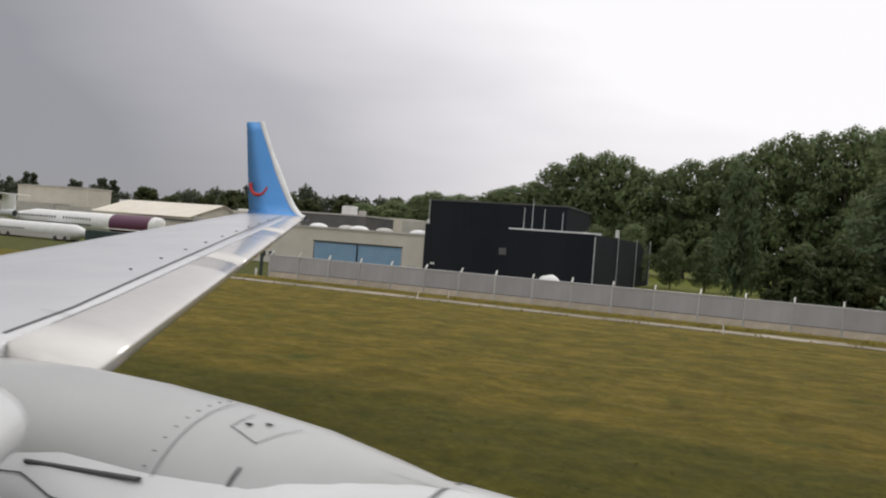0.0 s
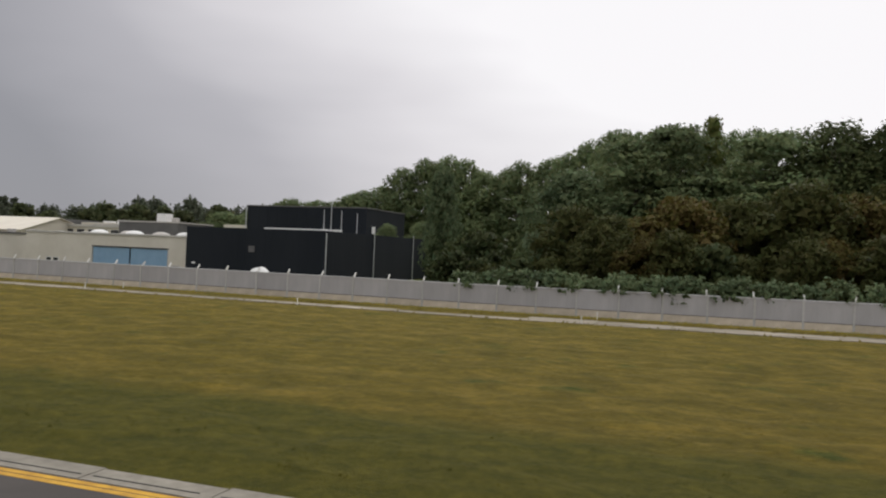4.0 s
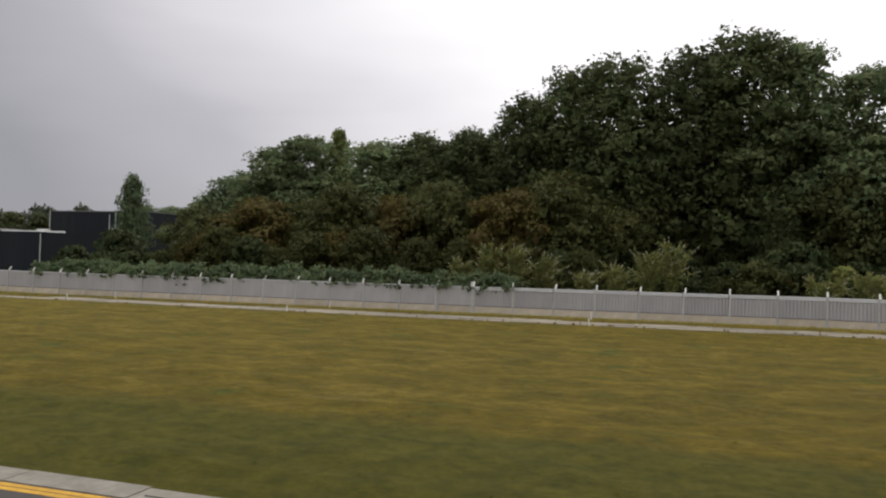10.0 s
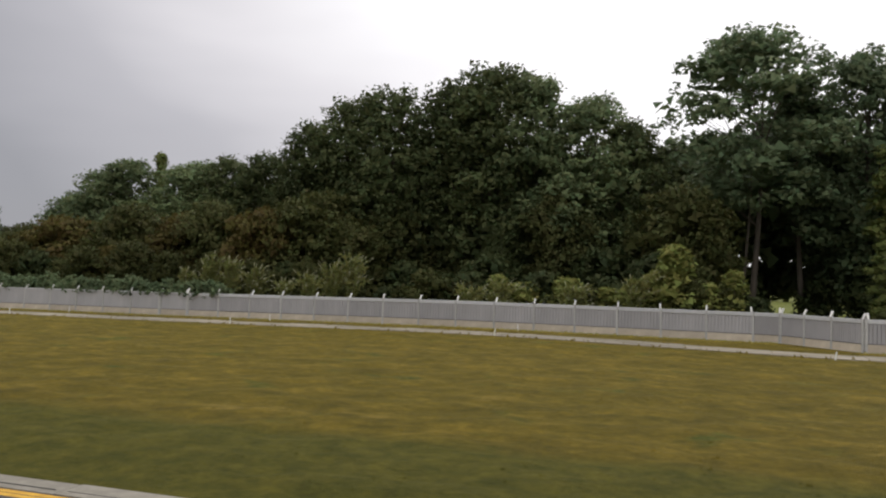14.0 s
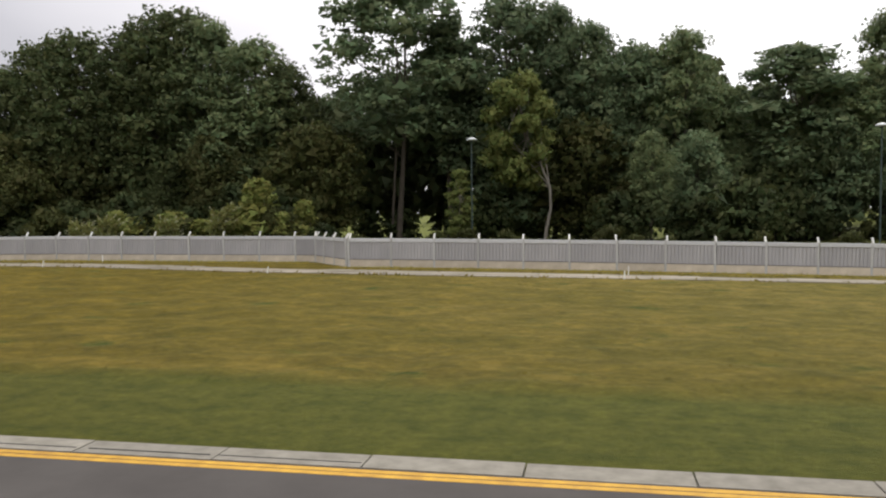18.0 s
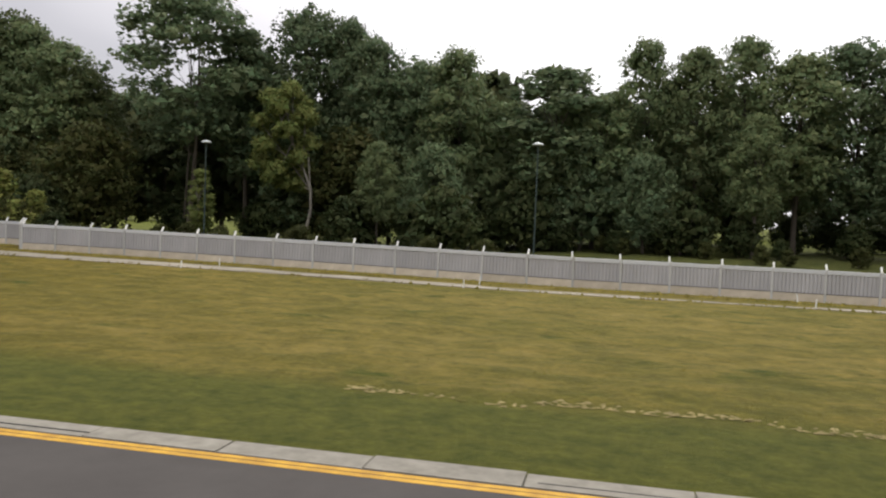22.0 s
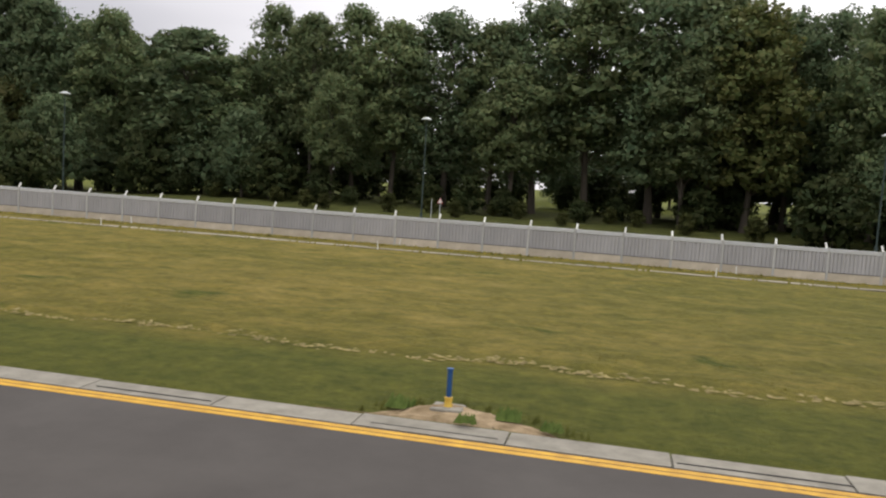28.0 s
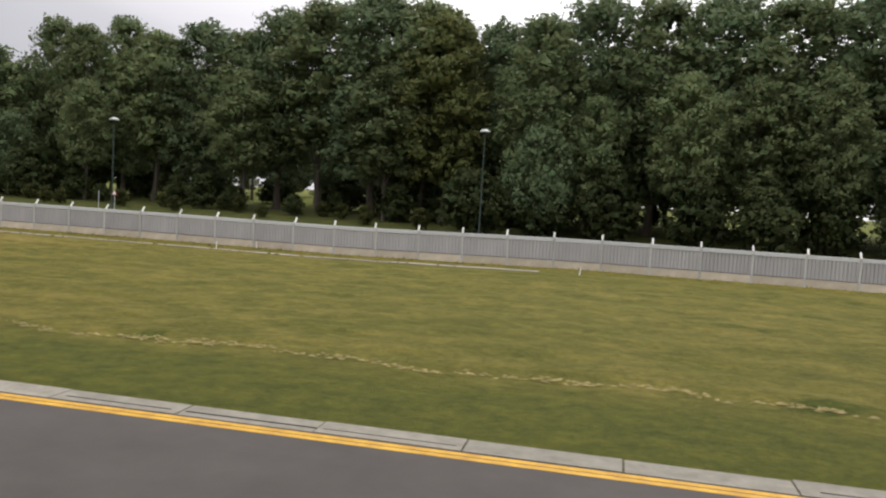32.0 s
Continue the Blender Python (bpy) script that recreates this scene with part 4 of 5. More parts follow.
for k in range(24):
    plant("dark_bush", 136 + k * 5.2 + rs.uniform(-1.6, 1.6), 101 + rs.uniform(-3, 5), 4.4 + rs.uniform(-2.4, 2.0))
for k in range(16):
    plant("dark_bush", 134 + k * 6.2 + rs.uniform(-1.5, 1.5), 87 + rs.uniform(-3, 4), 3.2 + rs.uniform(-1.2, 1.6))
for k in range(12):
    plant("far", 138 + k * 9 + rs.uniform(-2, 2), 132 + rs.uniform(-5, 8), 12.5 + rs.uniform(-1.5, 2))
plant("round", 193.5, 107, 10.5, 4.2)
# the overgrown bank
for k in range(15):
    plant(("thicket", "hazel", "thicket", "rusty")[k % 4], 14.5 + k * 3.4 + rs.uniform(-1, 1), 73 + rs.uniform(-2, 3), 9.5 + rs.uniform(-2, 2.5))
for k in range(15):
    plant(("thicket", "rusty", "thicket", "dark_bush", "thicket")[k % 5], 19 + k * 2.9 + rs.uniform(-1, 1), 66 + rs.uniform(-1.5, 2), 5.8 + rs.uniform(-1.2, 1.2))
plant("rusty", 42, 70, 9.5, 4.2)
plant("rusty", 53, 69, 10.5, 4.6)
for k in range(9):
    plant(("dark_bush", "bush")[k % 2], 4.0 + k * 1.6 + rs.uniform(-.8, .8), 68 + rs.uniform(-1.5, 4), 3.4 + rs.uniform(-.8, 1.0))
for k in range(9):
    plant("woodland", -26 + k * 6.2 + rs.uniform(-1, 1), 120 + rs.uniform(-4, 4), 8 + rs.uniform(-1, 1.5))
for x, y, h in ((4.4, 67, 4.6), (5.5, 73, 6.5), (2.0, 78, 6.0)):
    plant("dark_bush", x, y, h)
# middle storey, leafed low
for k in range(13):
    x = 57 + k * 6.4 + rs.uniform(-1.5, 1.5)
    if not 96 < x < 109:
        plant(rs.choice(("hazel", "hazel", "thicket", "shaded_oak") if x < 93 else ("round", "maple", "thicket", "round")), x, (88 if 109 < x < 123 else 79) + rs.uniform(-3, 4), 11.5 + rs.uniform(-3, 4))
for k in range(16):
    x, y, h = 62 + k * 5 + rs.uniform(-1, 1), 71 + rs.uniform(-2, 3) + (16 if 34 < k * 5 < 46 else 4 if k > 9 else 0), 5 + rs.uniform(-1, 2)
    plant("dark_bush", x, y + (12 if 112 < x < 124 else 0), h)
plant("birch", 110.8, 72, 8.0, 1.6)


def slanting_tree(x, y, seed):
    """A pale bowed stem, bare to above the fence, that carries its yellow-green crown to one side."""
    rng = np.random.RandomState(seed)
    ob = thing("tree", (x, y, ground_z(x, y)), "yellow-green tree on a pale bare bowed stem", "tree", "trees behind the fence")
    path = [(-0.3, 0, -0.4), (0.0, 0, 2.2), (0.45, 0, 4.4), (0.35, 0, 6.6), (-0.6, 0, 9.0), (-2.0, 0, 12.0), (-2.9, 0, 15.5)]
    lobes = []
    for k in range(20):
        t = (k + 0.5) / 20
        wide = 3.1 * math.sin(math.pi * (0.16 + 0.72 * t)) ** 0.8
        a = 2.4 * k
        r = rng.uniform(1.1, 1.6) * (1.1 - 0.3 * t)
        lobes.append((-3.3 + 0.4 * t + 1.15 * (wide - 0.4 * r) * math.cos(a), 0.7 * wide * math.sin(a), 6.8 + 11.6 * t, r, r, 0.9 * r))
    V, F, off = [], [], 0
    for p, r in [(path, (0.24, 0.19, 0.17, 0.16, 0.13, 0.10, 0.05))] + [((path[3 + k % 4], [(u + w) / 2 for u, w in zip(path[3 + k % 4], l)], l[:3]), (0.07, 0.05, 0.02)) for k, l in enumerate(lobes)]:
        v, f = limb_arrays(p, r, 7)
        V.append(v)
        F.append(f + off)
        off += len(v)
    joined("trunk", array_mesh("trunk", np.concatenate(V), np.concatenate(F), BARK_PALE, True), ob, "pale grey bowed stem")
    v, f, nrm = leaf_cloud(lobes, 620, 22, 0.7, 0.19, seed + 1)
    joined("crown", array_mesh("crown", v, f, LEAF_YELLOW, normals=nrm), ob)


slanting_tree(118.4, 82.0, 611)
for k in range(6):
    plant(rs.choice(("round", "maple", "lime")), 124 + k * 5.0, 90 + rs.uniform(-2, 2), 13.0 + rs.uniform(-2.5, 3))
for k in range(9):
    plant(rs.choice(("round", "maple", "lime")), 226 + k * 7 + rs.uniform(-2, 2), 80 + rs.uniform(-2, 3), 13 + rs.uniform(-3, 4))
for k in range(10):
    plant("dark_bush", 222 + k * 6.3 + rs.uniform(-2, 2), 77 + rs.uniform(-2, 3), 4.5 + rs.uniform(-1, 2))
for x, y, h, r in ((189, 88, 17, 6.0), (208, 87, 18, 6.2)):
    plant("maple", x, y, h, r)
# shrubs close behind the fence
for k in range(22):
    x = 56 + k * 2.1 + rs.uniform(-.6, .6)
    plant(rs.choice(("bush", "dark_bush", "bush", "thicket")), x, 62.5 + rs.uniform(-.6, 2.5), 3.3 + rs.uniform(-.8, 1.3))
for k in range(14):
    plant("bush", 103 + k * 3.0 + rs.uniform(-1, 1), 62 + rs.uniform(0, 6), 1.8 + rs.uniform(-.5, 1.0))
for k in range(16):
    plant("bush", 150 + k * 4.2 + rs.uniform(-1.5, 1.5), 79 + rs.uniform(0, 8), 1.6 + rs.uniform(-.4, .8))
for x, y, h, r in ((94.2, 63.2, 6.9, 2.5), (98.5, 63.0, 5.0, 1.7), (92.4, 64, 4.6, 2.2), (96.6, 62.6, 4.0, 1.7), (88.8, 62.8, 3.4, 2.0), (79.5, 64, 4.2, 1.8)):
    plant("sapling", x, y, h, r)
for x, y, h, r in ((85.5, 63.5, 4.0, 2.2), (90.4, 63.0, 3.3, 2.0), (82.0, 63.4, 3.6, 2.2), (76.4, 64, 3.8, 2.0)):
    plant("rusty" if x < 78 else "pale", x, y, h, r)
# far woods
WOOD_X = (-100, -82, -74, -68, -62, -57, -55, -51.5, -47, -41, -33, -30.5, -26.5, -20, -13.6, -8.7, 0, 10, 18, 57)
WOOD_TOP = (13, 18, 17, 18.3, 19.8, 20.4, 22.8, 26.2, 28.3, 28.9, 29, 27, 25.0, 26.8, 28, 29.5, 33, 35.5, 34.5, 33)
for k in range(27):
    x = -104 + k * 5.4
    top = min(float(np.interp(x + d, WOOD_X, WOOD_TOP)) for d in (-2.2, 0, 2.2))
    plant("woodland", x, 188 + rs.uniform(-4, 4), top + rs.uniform(-0.4, 0.4), 8.8)
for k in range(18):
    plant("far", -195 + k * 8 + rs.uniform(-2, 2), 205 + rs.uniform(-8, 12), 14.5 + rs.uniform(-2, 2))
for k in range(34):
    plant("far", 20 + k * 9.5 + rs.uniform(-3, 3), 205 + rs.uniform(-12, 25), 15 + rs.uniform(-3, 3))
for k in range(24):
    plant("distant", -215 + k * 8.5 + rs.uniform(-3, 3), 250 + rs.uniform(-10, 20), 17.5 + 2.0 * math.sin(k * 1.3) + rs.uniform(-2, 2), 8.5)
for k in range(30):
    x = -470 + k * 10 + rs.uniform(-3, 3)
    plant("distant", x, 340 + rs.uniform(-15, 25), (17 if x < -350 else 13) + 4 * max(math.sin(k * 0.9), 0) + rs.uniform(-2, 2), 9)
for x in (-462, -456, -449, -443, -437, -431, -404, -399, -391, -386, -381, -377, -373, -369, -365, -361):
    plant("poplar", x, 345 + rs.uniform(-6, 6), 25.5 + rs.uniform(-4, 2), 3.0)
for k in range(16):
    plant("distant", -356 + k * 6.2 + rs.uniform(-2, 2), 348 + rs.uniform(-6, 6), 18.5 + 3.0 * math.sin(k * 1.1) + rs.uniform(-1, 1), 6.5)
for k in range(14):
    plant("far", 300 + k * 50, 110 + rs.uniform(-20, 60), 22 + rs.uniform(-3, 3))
for ob, _, _ in TREES.values():
    for c in list(ob.children):
        bpy.data.objects.remove(c)
    bpy.data.objects.remove(ob)


# ivy along the top of the fence
def ivy(x0, x1, seed, name="ivy_hedge"):
    rng = np.random.RandomState(seed)
    lobes = []
    x = x0
    while x < x1:
        h = rng.uniform(0.65, 1.15)
        lobes.append((x, 59.0 + rng.uniform(-.1, .4), fence_ground(x) + 2.25 + rng.uniform(-0.15, 0.3), 1.0, 0.85, h))
        if rng.uniform() < 0.5:
            lobes.append((x, 58.22, fence_ground(x) + 2.05 - rng.uniform(0, 0.2), 0.5, 0.16, rng.uniform(0.15, 0.35)))
        if rng.uniform() < 0.07:
            lobes.append((x, 58.18, fence_ground(x) + 1.7, 0.14, 0.08, rng.uniform(0.4, 0.8)))
        x += 0.75
    v, f, nrm = leaf_cloud(lobes, len(lobes) * 12, 14, 0.32, 0.12, seed + 1)
    ob = new(name, array_mesh(name, v, f, LEAF_DARK, normals=nrm))
    tagged(ob, "green ivy hedge spilling over the fence top", "hedge", "ivy on the fence")


for k in range(6):
    ivy(8 + k * 8, 16 + k * 8, 60 + k)


def wand_shrub(x, y, height, spread, seed, stems=46):
    """Long arching stems from one stool, narrow leaves along them and pale seed spikes at the ends."""
    rng = np.random.RandomState(seed)
    ob = thing("shrub", (x, y, ground_z(x, y)), "tall arching shrub with pale seed spikes above the fence", "shrub", "spiky shrubs behind the fence")
    V, F, off, L, N, S = [], [], 0, [], [], []
    for _ in range(stems):
        a = rng.uniform(0, 2 * math.pi)
        out = np.array([math.cos(a), 0.6 * math.sin(a), 0]) * spread * rng.uniform(0.1, 1.0) + np.array([0.35, 0, 0])
        h = height * rng.uniform(0.55, 1.05)
        path = [np.array([0, 0, -0.2]) + out * (t ** 1.8) + np.array([0, 0, h * math.sin(1.45 * t) + 0.1]) for t in np.linspace(0, 1, 7)]
        v, f = limb_arrays(path, np.linspace(0.025, 0.008, 7), 4)
        V.append(v)
        F.append(f + off)
        off += len(v)
        for k in range(52):
            t = rng.uniform(0.15, 0.97) * 6
            j = min(int(t), 5)
            p = path[j] + (path[j + 1] - path[j]) * (t - j)
            d = rng.normal(0, 1, 3) + np.array([0, 0, 0.2])
            d /= np.linalg.norm(d)
            n = np.cross(d, rng.normal(0, 1, 3))
            n /= np.linalg.norm(n)
            w = np.cross(n, d) * 0.075
            L += [p - w, p + d * rng.uniform(0.25, 0.5), p + w]
            N += [n] * 3
        if rng.uniform() < 0.6:
            d = path[6] - path[5]
            d /= np.linalg.norm(d)
            for k in range(14):
                p = path[6] + d * 0.03 * k
                e = rng.normal(0, 1, (3, 3)) * 0.045
                S += list(p + e)
    part_wood = array_mesh("stem_clump", np.concatenate(V), np.concatenate(F), BARK_PALE, True)
    joined("stem_clump", part_wood, ob)
    joined("foliage", array_mesh("foliage", np.array(L), np.arange(len(L)).reshape(-1, 3), LEAF_WAND), ob)
    tagged(joined("seed_head", array_mesh("seed_head", np.array(S), np.arange(len(S)).reshape(-1, 3), SPIKE), ob), "pale dry seed heads", kind="stuff")


for k, (x, y, h, w) in enumerate(((50.2, 60.6, 4.4, 1.5), (52.6, 60.8, 5.6, 1.8), (54.8, 60.5, 5.2, 1.7), (57.2, 61.0, 4.6, 1.6), (60.5, 60.6, 3.4, 1.3), (62.8, 60.8, 4.2, 1.5), (65.4, 60.5, 5.4, 1.6), (67.0, 60.9, 5.8, 1.7),
                                  (77.5, 61.2, 3.4, 1.5), (80.4, 61.0, 3.8, 1.5), (86.2, 61.2, 3.6, 1.6), (91.0, 61.5, 4.8, 2.0))):
    wand_shrub(x, y, h, w, 400 + k)
# ---- street lamps and signs past the fence ----
def street_lamp(x, y, top):
    z = ground_z(x, y)
    h = top - z
    ob = thing("street_lamp", (x, y, z), "dark green street lamp post with pale dish head", "street lamp", "street lamps behind the fence")
    part("pole", tube_bm((0, 0, -0.2), (0, 0, h - 0.25), 0.08, 0.05, 10), LAMP_GREEN, ob)
    part("base", tube_bm((0, 0, -0.2), (0, 0, 1.1), 0.15, 0.14, 10), LAMP_GREEN, ob)
    bm = lathe_bm([(-0.10, 0.05), (-0.08, 0.52), (0.02, 0.50), (0.14, 0.28), (0.20, 0.04)], 20)
    bm.transform(pose(0, 0, h - 0.1, 0, -90, 0))
    part("head", bm, GALV, ob, "pale dish-shaped lamp head")
    part("neck", tube_bm((0, 0, h - 0.45), (0, 0, h - 0.12), 0.05, 0.10, 10), LAMP_GREEN, ob)


for x, y, top in ((85.5, 95.0, 11.3), (112.2, 70.4, 10.8), (146.2, 67.5, 10.8), (183.0, 71.0, 10.1), (222.3, 70.0, 10.3)):
    street_lamp(x, y, top)

z = ground_z(185.5, 68)
warning = thing("warning_sign", (185.5, 68, z), "white triangular warning sign with red border on a pole", "road sign")
part("pole", tube_bm((0, 0, -0.2), (0, 0, 2.9), 0.04, 0.04, 8), GALV, warning)
for nm, r, y, mt, lb in (("border", 0.34, -0.05, RED, "red border"), ("face", 0.26, -0.062, WHITE, "white face")):
    bm = bmesh.new()
    bmesh.ops.create_cone(bm, cap_ends=True, segments=3, radius1=r, radius2=r, depth=0.02)
    bm.transform(pose(0, y, 2.55, 90, 0, 0) @ pose(0, 0, 0, 0, 0, 0))
    part(nm, bm, mt, warning, lb)
slim_pole = thing("marker_pole", (185.2, 66, ground_z(185, 66)), "slim pale pole on the verge", "pole")
part("shaft", tube_bm((0, 0, -0.2), (0, 0, 2.9), 0.04, 0.035, 8), GALV, slim_pole)
z = ground_z(177.4, 114)
board = thing("notice_board", (177.4, 114, z), "pale notice board on two posts on the lawn", "sign")
part("panel", box_bm(-0.9, -0.04, 2.2, 0.9, 0.04, 3.2, 0.01), WHITE, board)
for sx in (-0.7, 0.7):
    part("post", tube_bm((sx, 0, -0.3), (sx, 0, 2.25), 0.05, 0.05, 8), GALV, board)

blades("weed_tuft", 220, 31, (166.2, 28.7, 166.8, 29.2), 0.16, WEED, "lush green weed tuft in the field grass", lean=0.8)


# ---- buildings ----
G = -0.45
hangar = thing("hangar", (0, 0, 0), "low beige rendered hangar with blue sliding doors", "hangar")
DX0, DX1, DTOP = -54.3, -41.55, 2.92
FY = 84.4
part("wall", box_bm(-66.5, FY, G - 0.3, DX0, FY + 0.3, 4.6, 0.01), BEIGE, hangar)
part("wall", box_bm(DX1, FY, G - 0.3, -38.55, FY + 0.3, 4.6, 0.01), BEIGE, hangar)
part("lintel", box_bm(DX0, FY, DTOP, DX1, FY + 0.3, 4.6), BEIGE, hangar)
part("side_wall", box_bm(-66.5, FY + 0.3, G - 0.3, -66.2, 100, 4.6), BEIGE, hangar)
part("back_wall", box_bm(-66.5, 100, G - 0.3, -38.55, 100.3, 4.6), BEIGE, hangar)
part("roof", box_bm(-66.2, FY + 0.3, 4.25, -38.7, 100, 4.5), PALE_ROOF, hangar)
part("parapet", box_bm(-66.6, FY - 0.12, 4.6, -38.5, FY + 0.35, 4.84, 0.02), PALE_ROOF, hangar, "pale parapet edge")
for a, c in ((DX0, -47.95), (-47.8, DX1)):
    d = part("door", box_bm(a + 0.05, FY + 0.08, G, c - 0.05, FY + 0.2, DTOP - 0.05, 0.01), BLUE_DOOR, hangar, "pale blue sliding door leaf")
    for k in range(1, 6):
        xx = a + (c - a) * k / 6
        part("rib", box_bm(xx - 0.02, FY + 0.06, G, xx + 0.02, FY + 0.09, DTOP - 0.1), BLUE_DOOR, d)
part("door_frame", box_bm(DX0 - 0.12, FY - 0.04, DTOP, DX1 + 0.12, FY, DTOP + 0.14), JOINT, hangar)
part("door_post", box_bm(DX0 - 0.12, FY - 0.04, G, DX0, FY, DTOP), PALE_ROOF, hangar)
part("door_post", box_bm(DX1, FY - 0.04, G, DX1 + 0.12, FY, DTOP), PALE_ROOF, hangar)
for k in range(2):
    w = part("window", box_bm(-62.6 + k * 1.3, FY - 0.03, 0.25, -61.6 + k * 1.3, FY + 0.02, 1.15), WHITE, hangar, "white framed window")
    part("pane", box_bm(-62.5 + k * 1.3, FY - 0.045, 0.33, -61.7 + k * 1.3, FY - 0.03, 1.07), GLASS, w)
part("vent", box_bm(-40.75, FY - 0.05, 0.1, -39.5, FY, 0.85, 0.01), PALE_ROOF, hangar, "pale wall vent")
for k in range(3):
    part("slat", box_bm(-40.7, FY - 0.07, 0.2 + k * 0.2, -39.55, FY - 0.05, 0.26 + k * 0.2), GREY_WALL, hangar)
for cx, cy in ((-54.9, 86.2), (-52.2, 89.0), (-48.7, 86.2), (-46.5, 89.0), (-40.2, 86.2)):
    bm = bmesh.new()
    bmesh.ops.create_uvsphere(bm, u_segments=20, v_segments=10, radius=1.0)
    bmesh.ops.bisect_plane(bm, geom=bm.verts[:] + bm.edges[:] + bm.faces[:], plane_co=(0, 0, 0), plane_no=(0, 0, -1), clear_outer=True)
    bm.transform(Matrix.Translation((cx, cy, 4.78)) @ Matrix.Diagonal((1.25, 1.25, 0.55, 1)))
    s = part("skylight", bm, WHITE if cy < 88 else PALE_ROOF, hangar, "domed rooflight")
    part("upstand", box_bm(cx - 1.25, cy - 1.2, 4.5, cx + 1.25, cy + 1.2, 4.78), PALE_ROOF, s)

hall = thing("black_hall", (0, 0, 0), "windowless black-clad hall with pale corner pipes", "industrial building")
TOP = 6.15
part("front_wall", box_bm(-38.5, FY - 0.1, G - 0.3, -17.8, FY + 0.2, TOP), BLACK_CLAD, hall)
part("side_wall", box_bm(-18.0, FY + 0.2, G - 0.3, -17.8, 128, TOP), BLACK_CLAD, hall)
part("inner_wall", box_bm(-38.5, FY + 0.2, G - 0.3, -38.3, 128, TOP), BLACK_CLAD, hall)
part("back_wall", box_bm(-38.3, 127.8, G - 0.3, -18.0, 128, TOP), BLACK_CLAD, hall)
part("roof", box_bm(-38.3, FY + 0.2, TOP - 0.4, -18.0, 127.8, TOP - 0.2), GREY_WALL, hall)
for k in range(21):
    xx = -38.5 + k * 1.0
    part("cladding_rib", box_bm(xx - 0.04, FY - 0.112, G, xx + 0.04, FY - 0.1, TOP), BLACK_CLAD, hall)
for k in range(43):
    yy = FY + 0.5 + k
    part("cladding_rib", box_bm(-17.8, yy - 0.04, G, -17.788, yy + 0.04, TOP), BLACK_CLAD, hall)
part("roof_edge", box_bm(-29.2, FY + 3.8, TOP - 0.1, -18.0, FY + 4.6, TOP + 0.28, 0.02), WHITE, hall, "white roof ledge")
for x, y, h in ((-17.72, FY - 0.15, 5.85), (-17.68, 98.5, 6.5), (-17.68, 113.5, 6.5), (-17.68, 127.5, 6.8)):
    part("pipe", tube_bm((x, y, G), (x, y, h), 0.075, 0.075, 8), GALV, hall, "pale drain pipe")
part("flue", tube_bm((-17.9, 98.5, 6.3), (-17.9, 98.5, 7.3), 0.25, 0.25, 12), WHITE, hall, "short white flue")
part("wall_light", box_bm(-37.5, FY - 0.22, 1.25, -37.0, FY - 0.1, 1.5, 0.02), WHITE, hall, "white wall light")
part("grille", box_bm(-28.9, FY - 0.16, 3.1, -28.0, FY - 0.1, 3.9, 0.01), GREY_WALL, hall)
part("vent_cap", box_bm(-19.6, 86, TOP, -18.8, 86.6, TOP + 0.25, 0.03), WHITE, hall)

tower = thing("black_tower_block", (0, 0, 0), "taller black-clad block behind the hall", "industrial building")
part("body", box_bm(-55.8, 124, G - 0.3, -31.0, 142, 11.4), BLACK_CLAD, tower)
part("roof_rim", box_bm(-55.9, 123.9, 11.4, -30.9, 142.1, 11.6), GREY_WALL, tower)
part("pipe", tube_bm((-55.9, 123.8, 4), (-55.9, 123.8, 11.5), 0.1, 0.1, 8), GALV, tower)
for k in range(12):
    part("cladding_rib", box_bm(-55.5 + k * 2.05, 123.97, G, -55.4 + k * 2.05, 124, 11.4), BLACK_CLAD, tower)
for x, y, z0, z1 in ((-36.8, 119, TOP - 0.3, 10.7), (-35.4, 119, TOP - 0.3, 12.2), (-33.4, 119, TOP - 0.3, 10.6), (-30.4, 119, TOP - 0.3, 10.2)):
    mst = thing("roof_mast", (x, y, TOP - 0.2), "thin pale mast on the hall roof", "mast", "masts on the black hall")
    part("pole", tube_bm((0, 0, 0), (0, 0, z1 - TOP + 0.2), 0.09, 0.06, 8), GALV, mst)
    part("foot", box_bm(-0.25, -0.25, 0, 0.25, 0.25, 0.12), GALV, mst)

grey_block = thing("grey_block", (0, 0, 0), "dark grey flat-roofed building behind the hangar", "industrial building")
part("body", box_bm(-75, 112, G, -62, 122, 7.3), GREY_WALL, grey_block)
part("roof_rim", box_bm(-75.1, 111.9, 7.3, -61.9, 122.1, 7.55), PALE_ROOF, grey_block)
part("plant_box", box_bm(-67.5, 113, 7.55, -65.5, 115, 9.0, 0.05), WHITE, grey_block, "white rooftop unit")
part("duct", box_bm(-64.2, 113, 7.55, -63.2, 114, 8.3, 0.05), PALE_ROOF, grey_block)
pale_block = thing("pale_block", (0, 0, 0), "pale flat office block with a band of windows", "office building")
part("body", box_bm(-108, 128, G, -80, 140, 6.4), BEIGE, pale_block)
part("roof_rim", box_bm(-108.2, 127.8, 6.4, -79.8, 140.2, 6.9), PALE_ROOF, pale_block)
for k in range(9):
    w = part("window", box_bm(-106.5 + k * 3, 127.9, 4.6, -104.6 + k * 3, 128, 5.9), GLASS, pale_block)
    part("frame", box_bm(-106.6 + k * 3, 127.85, 4.5, -104.5 + k * 3, 127.9, 4.6), WHITE, w)

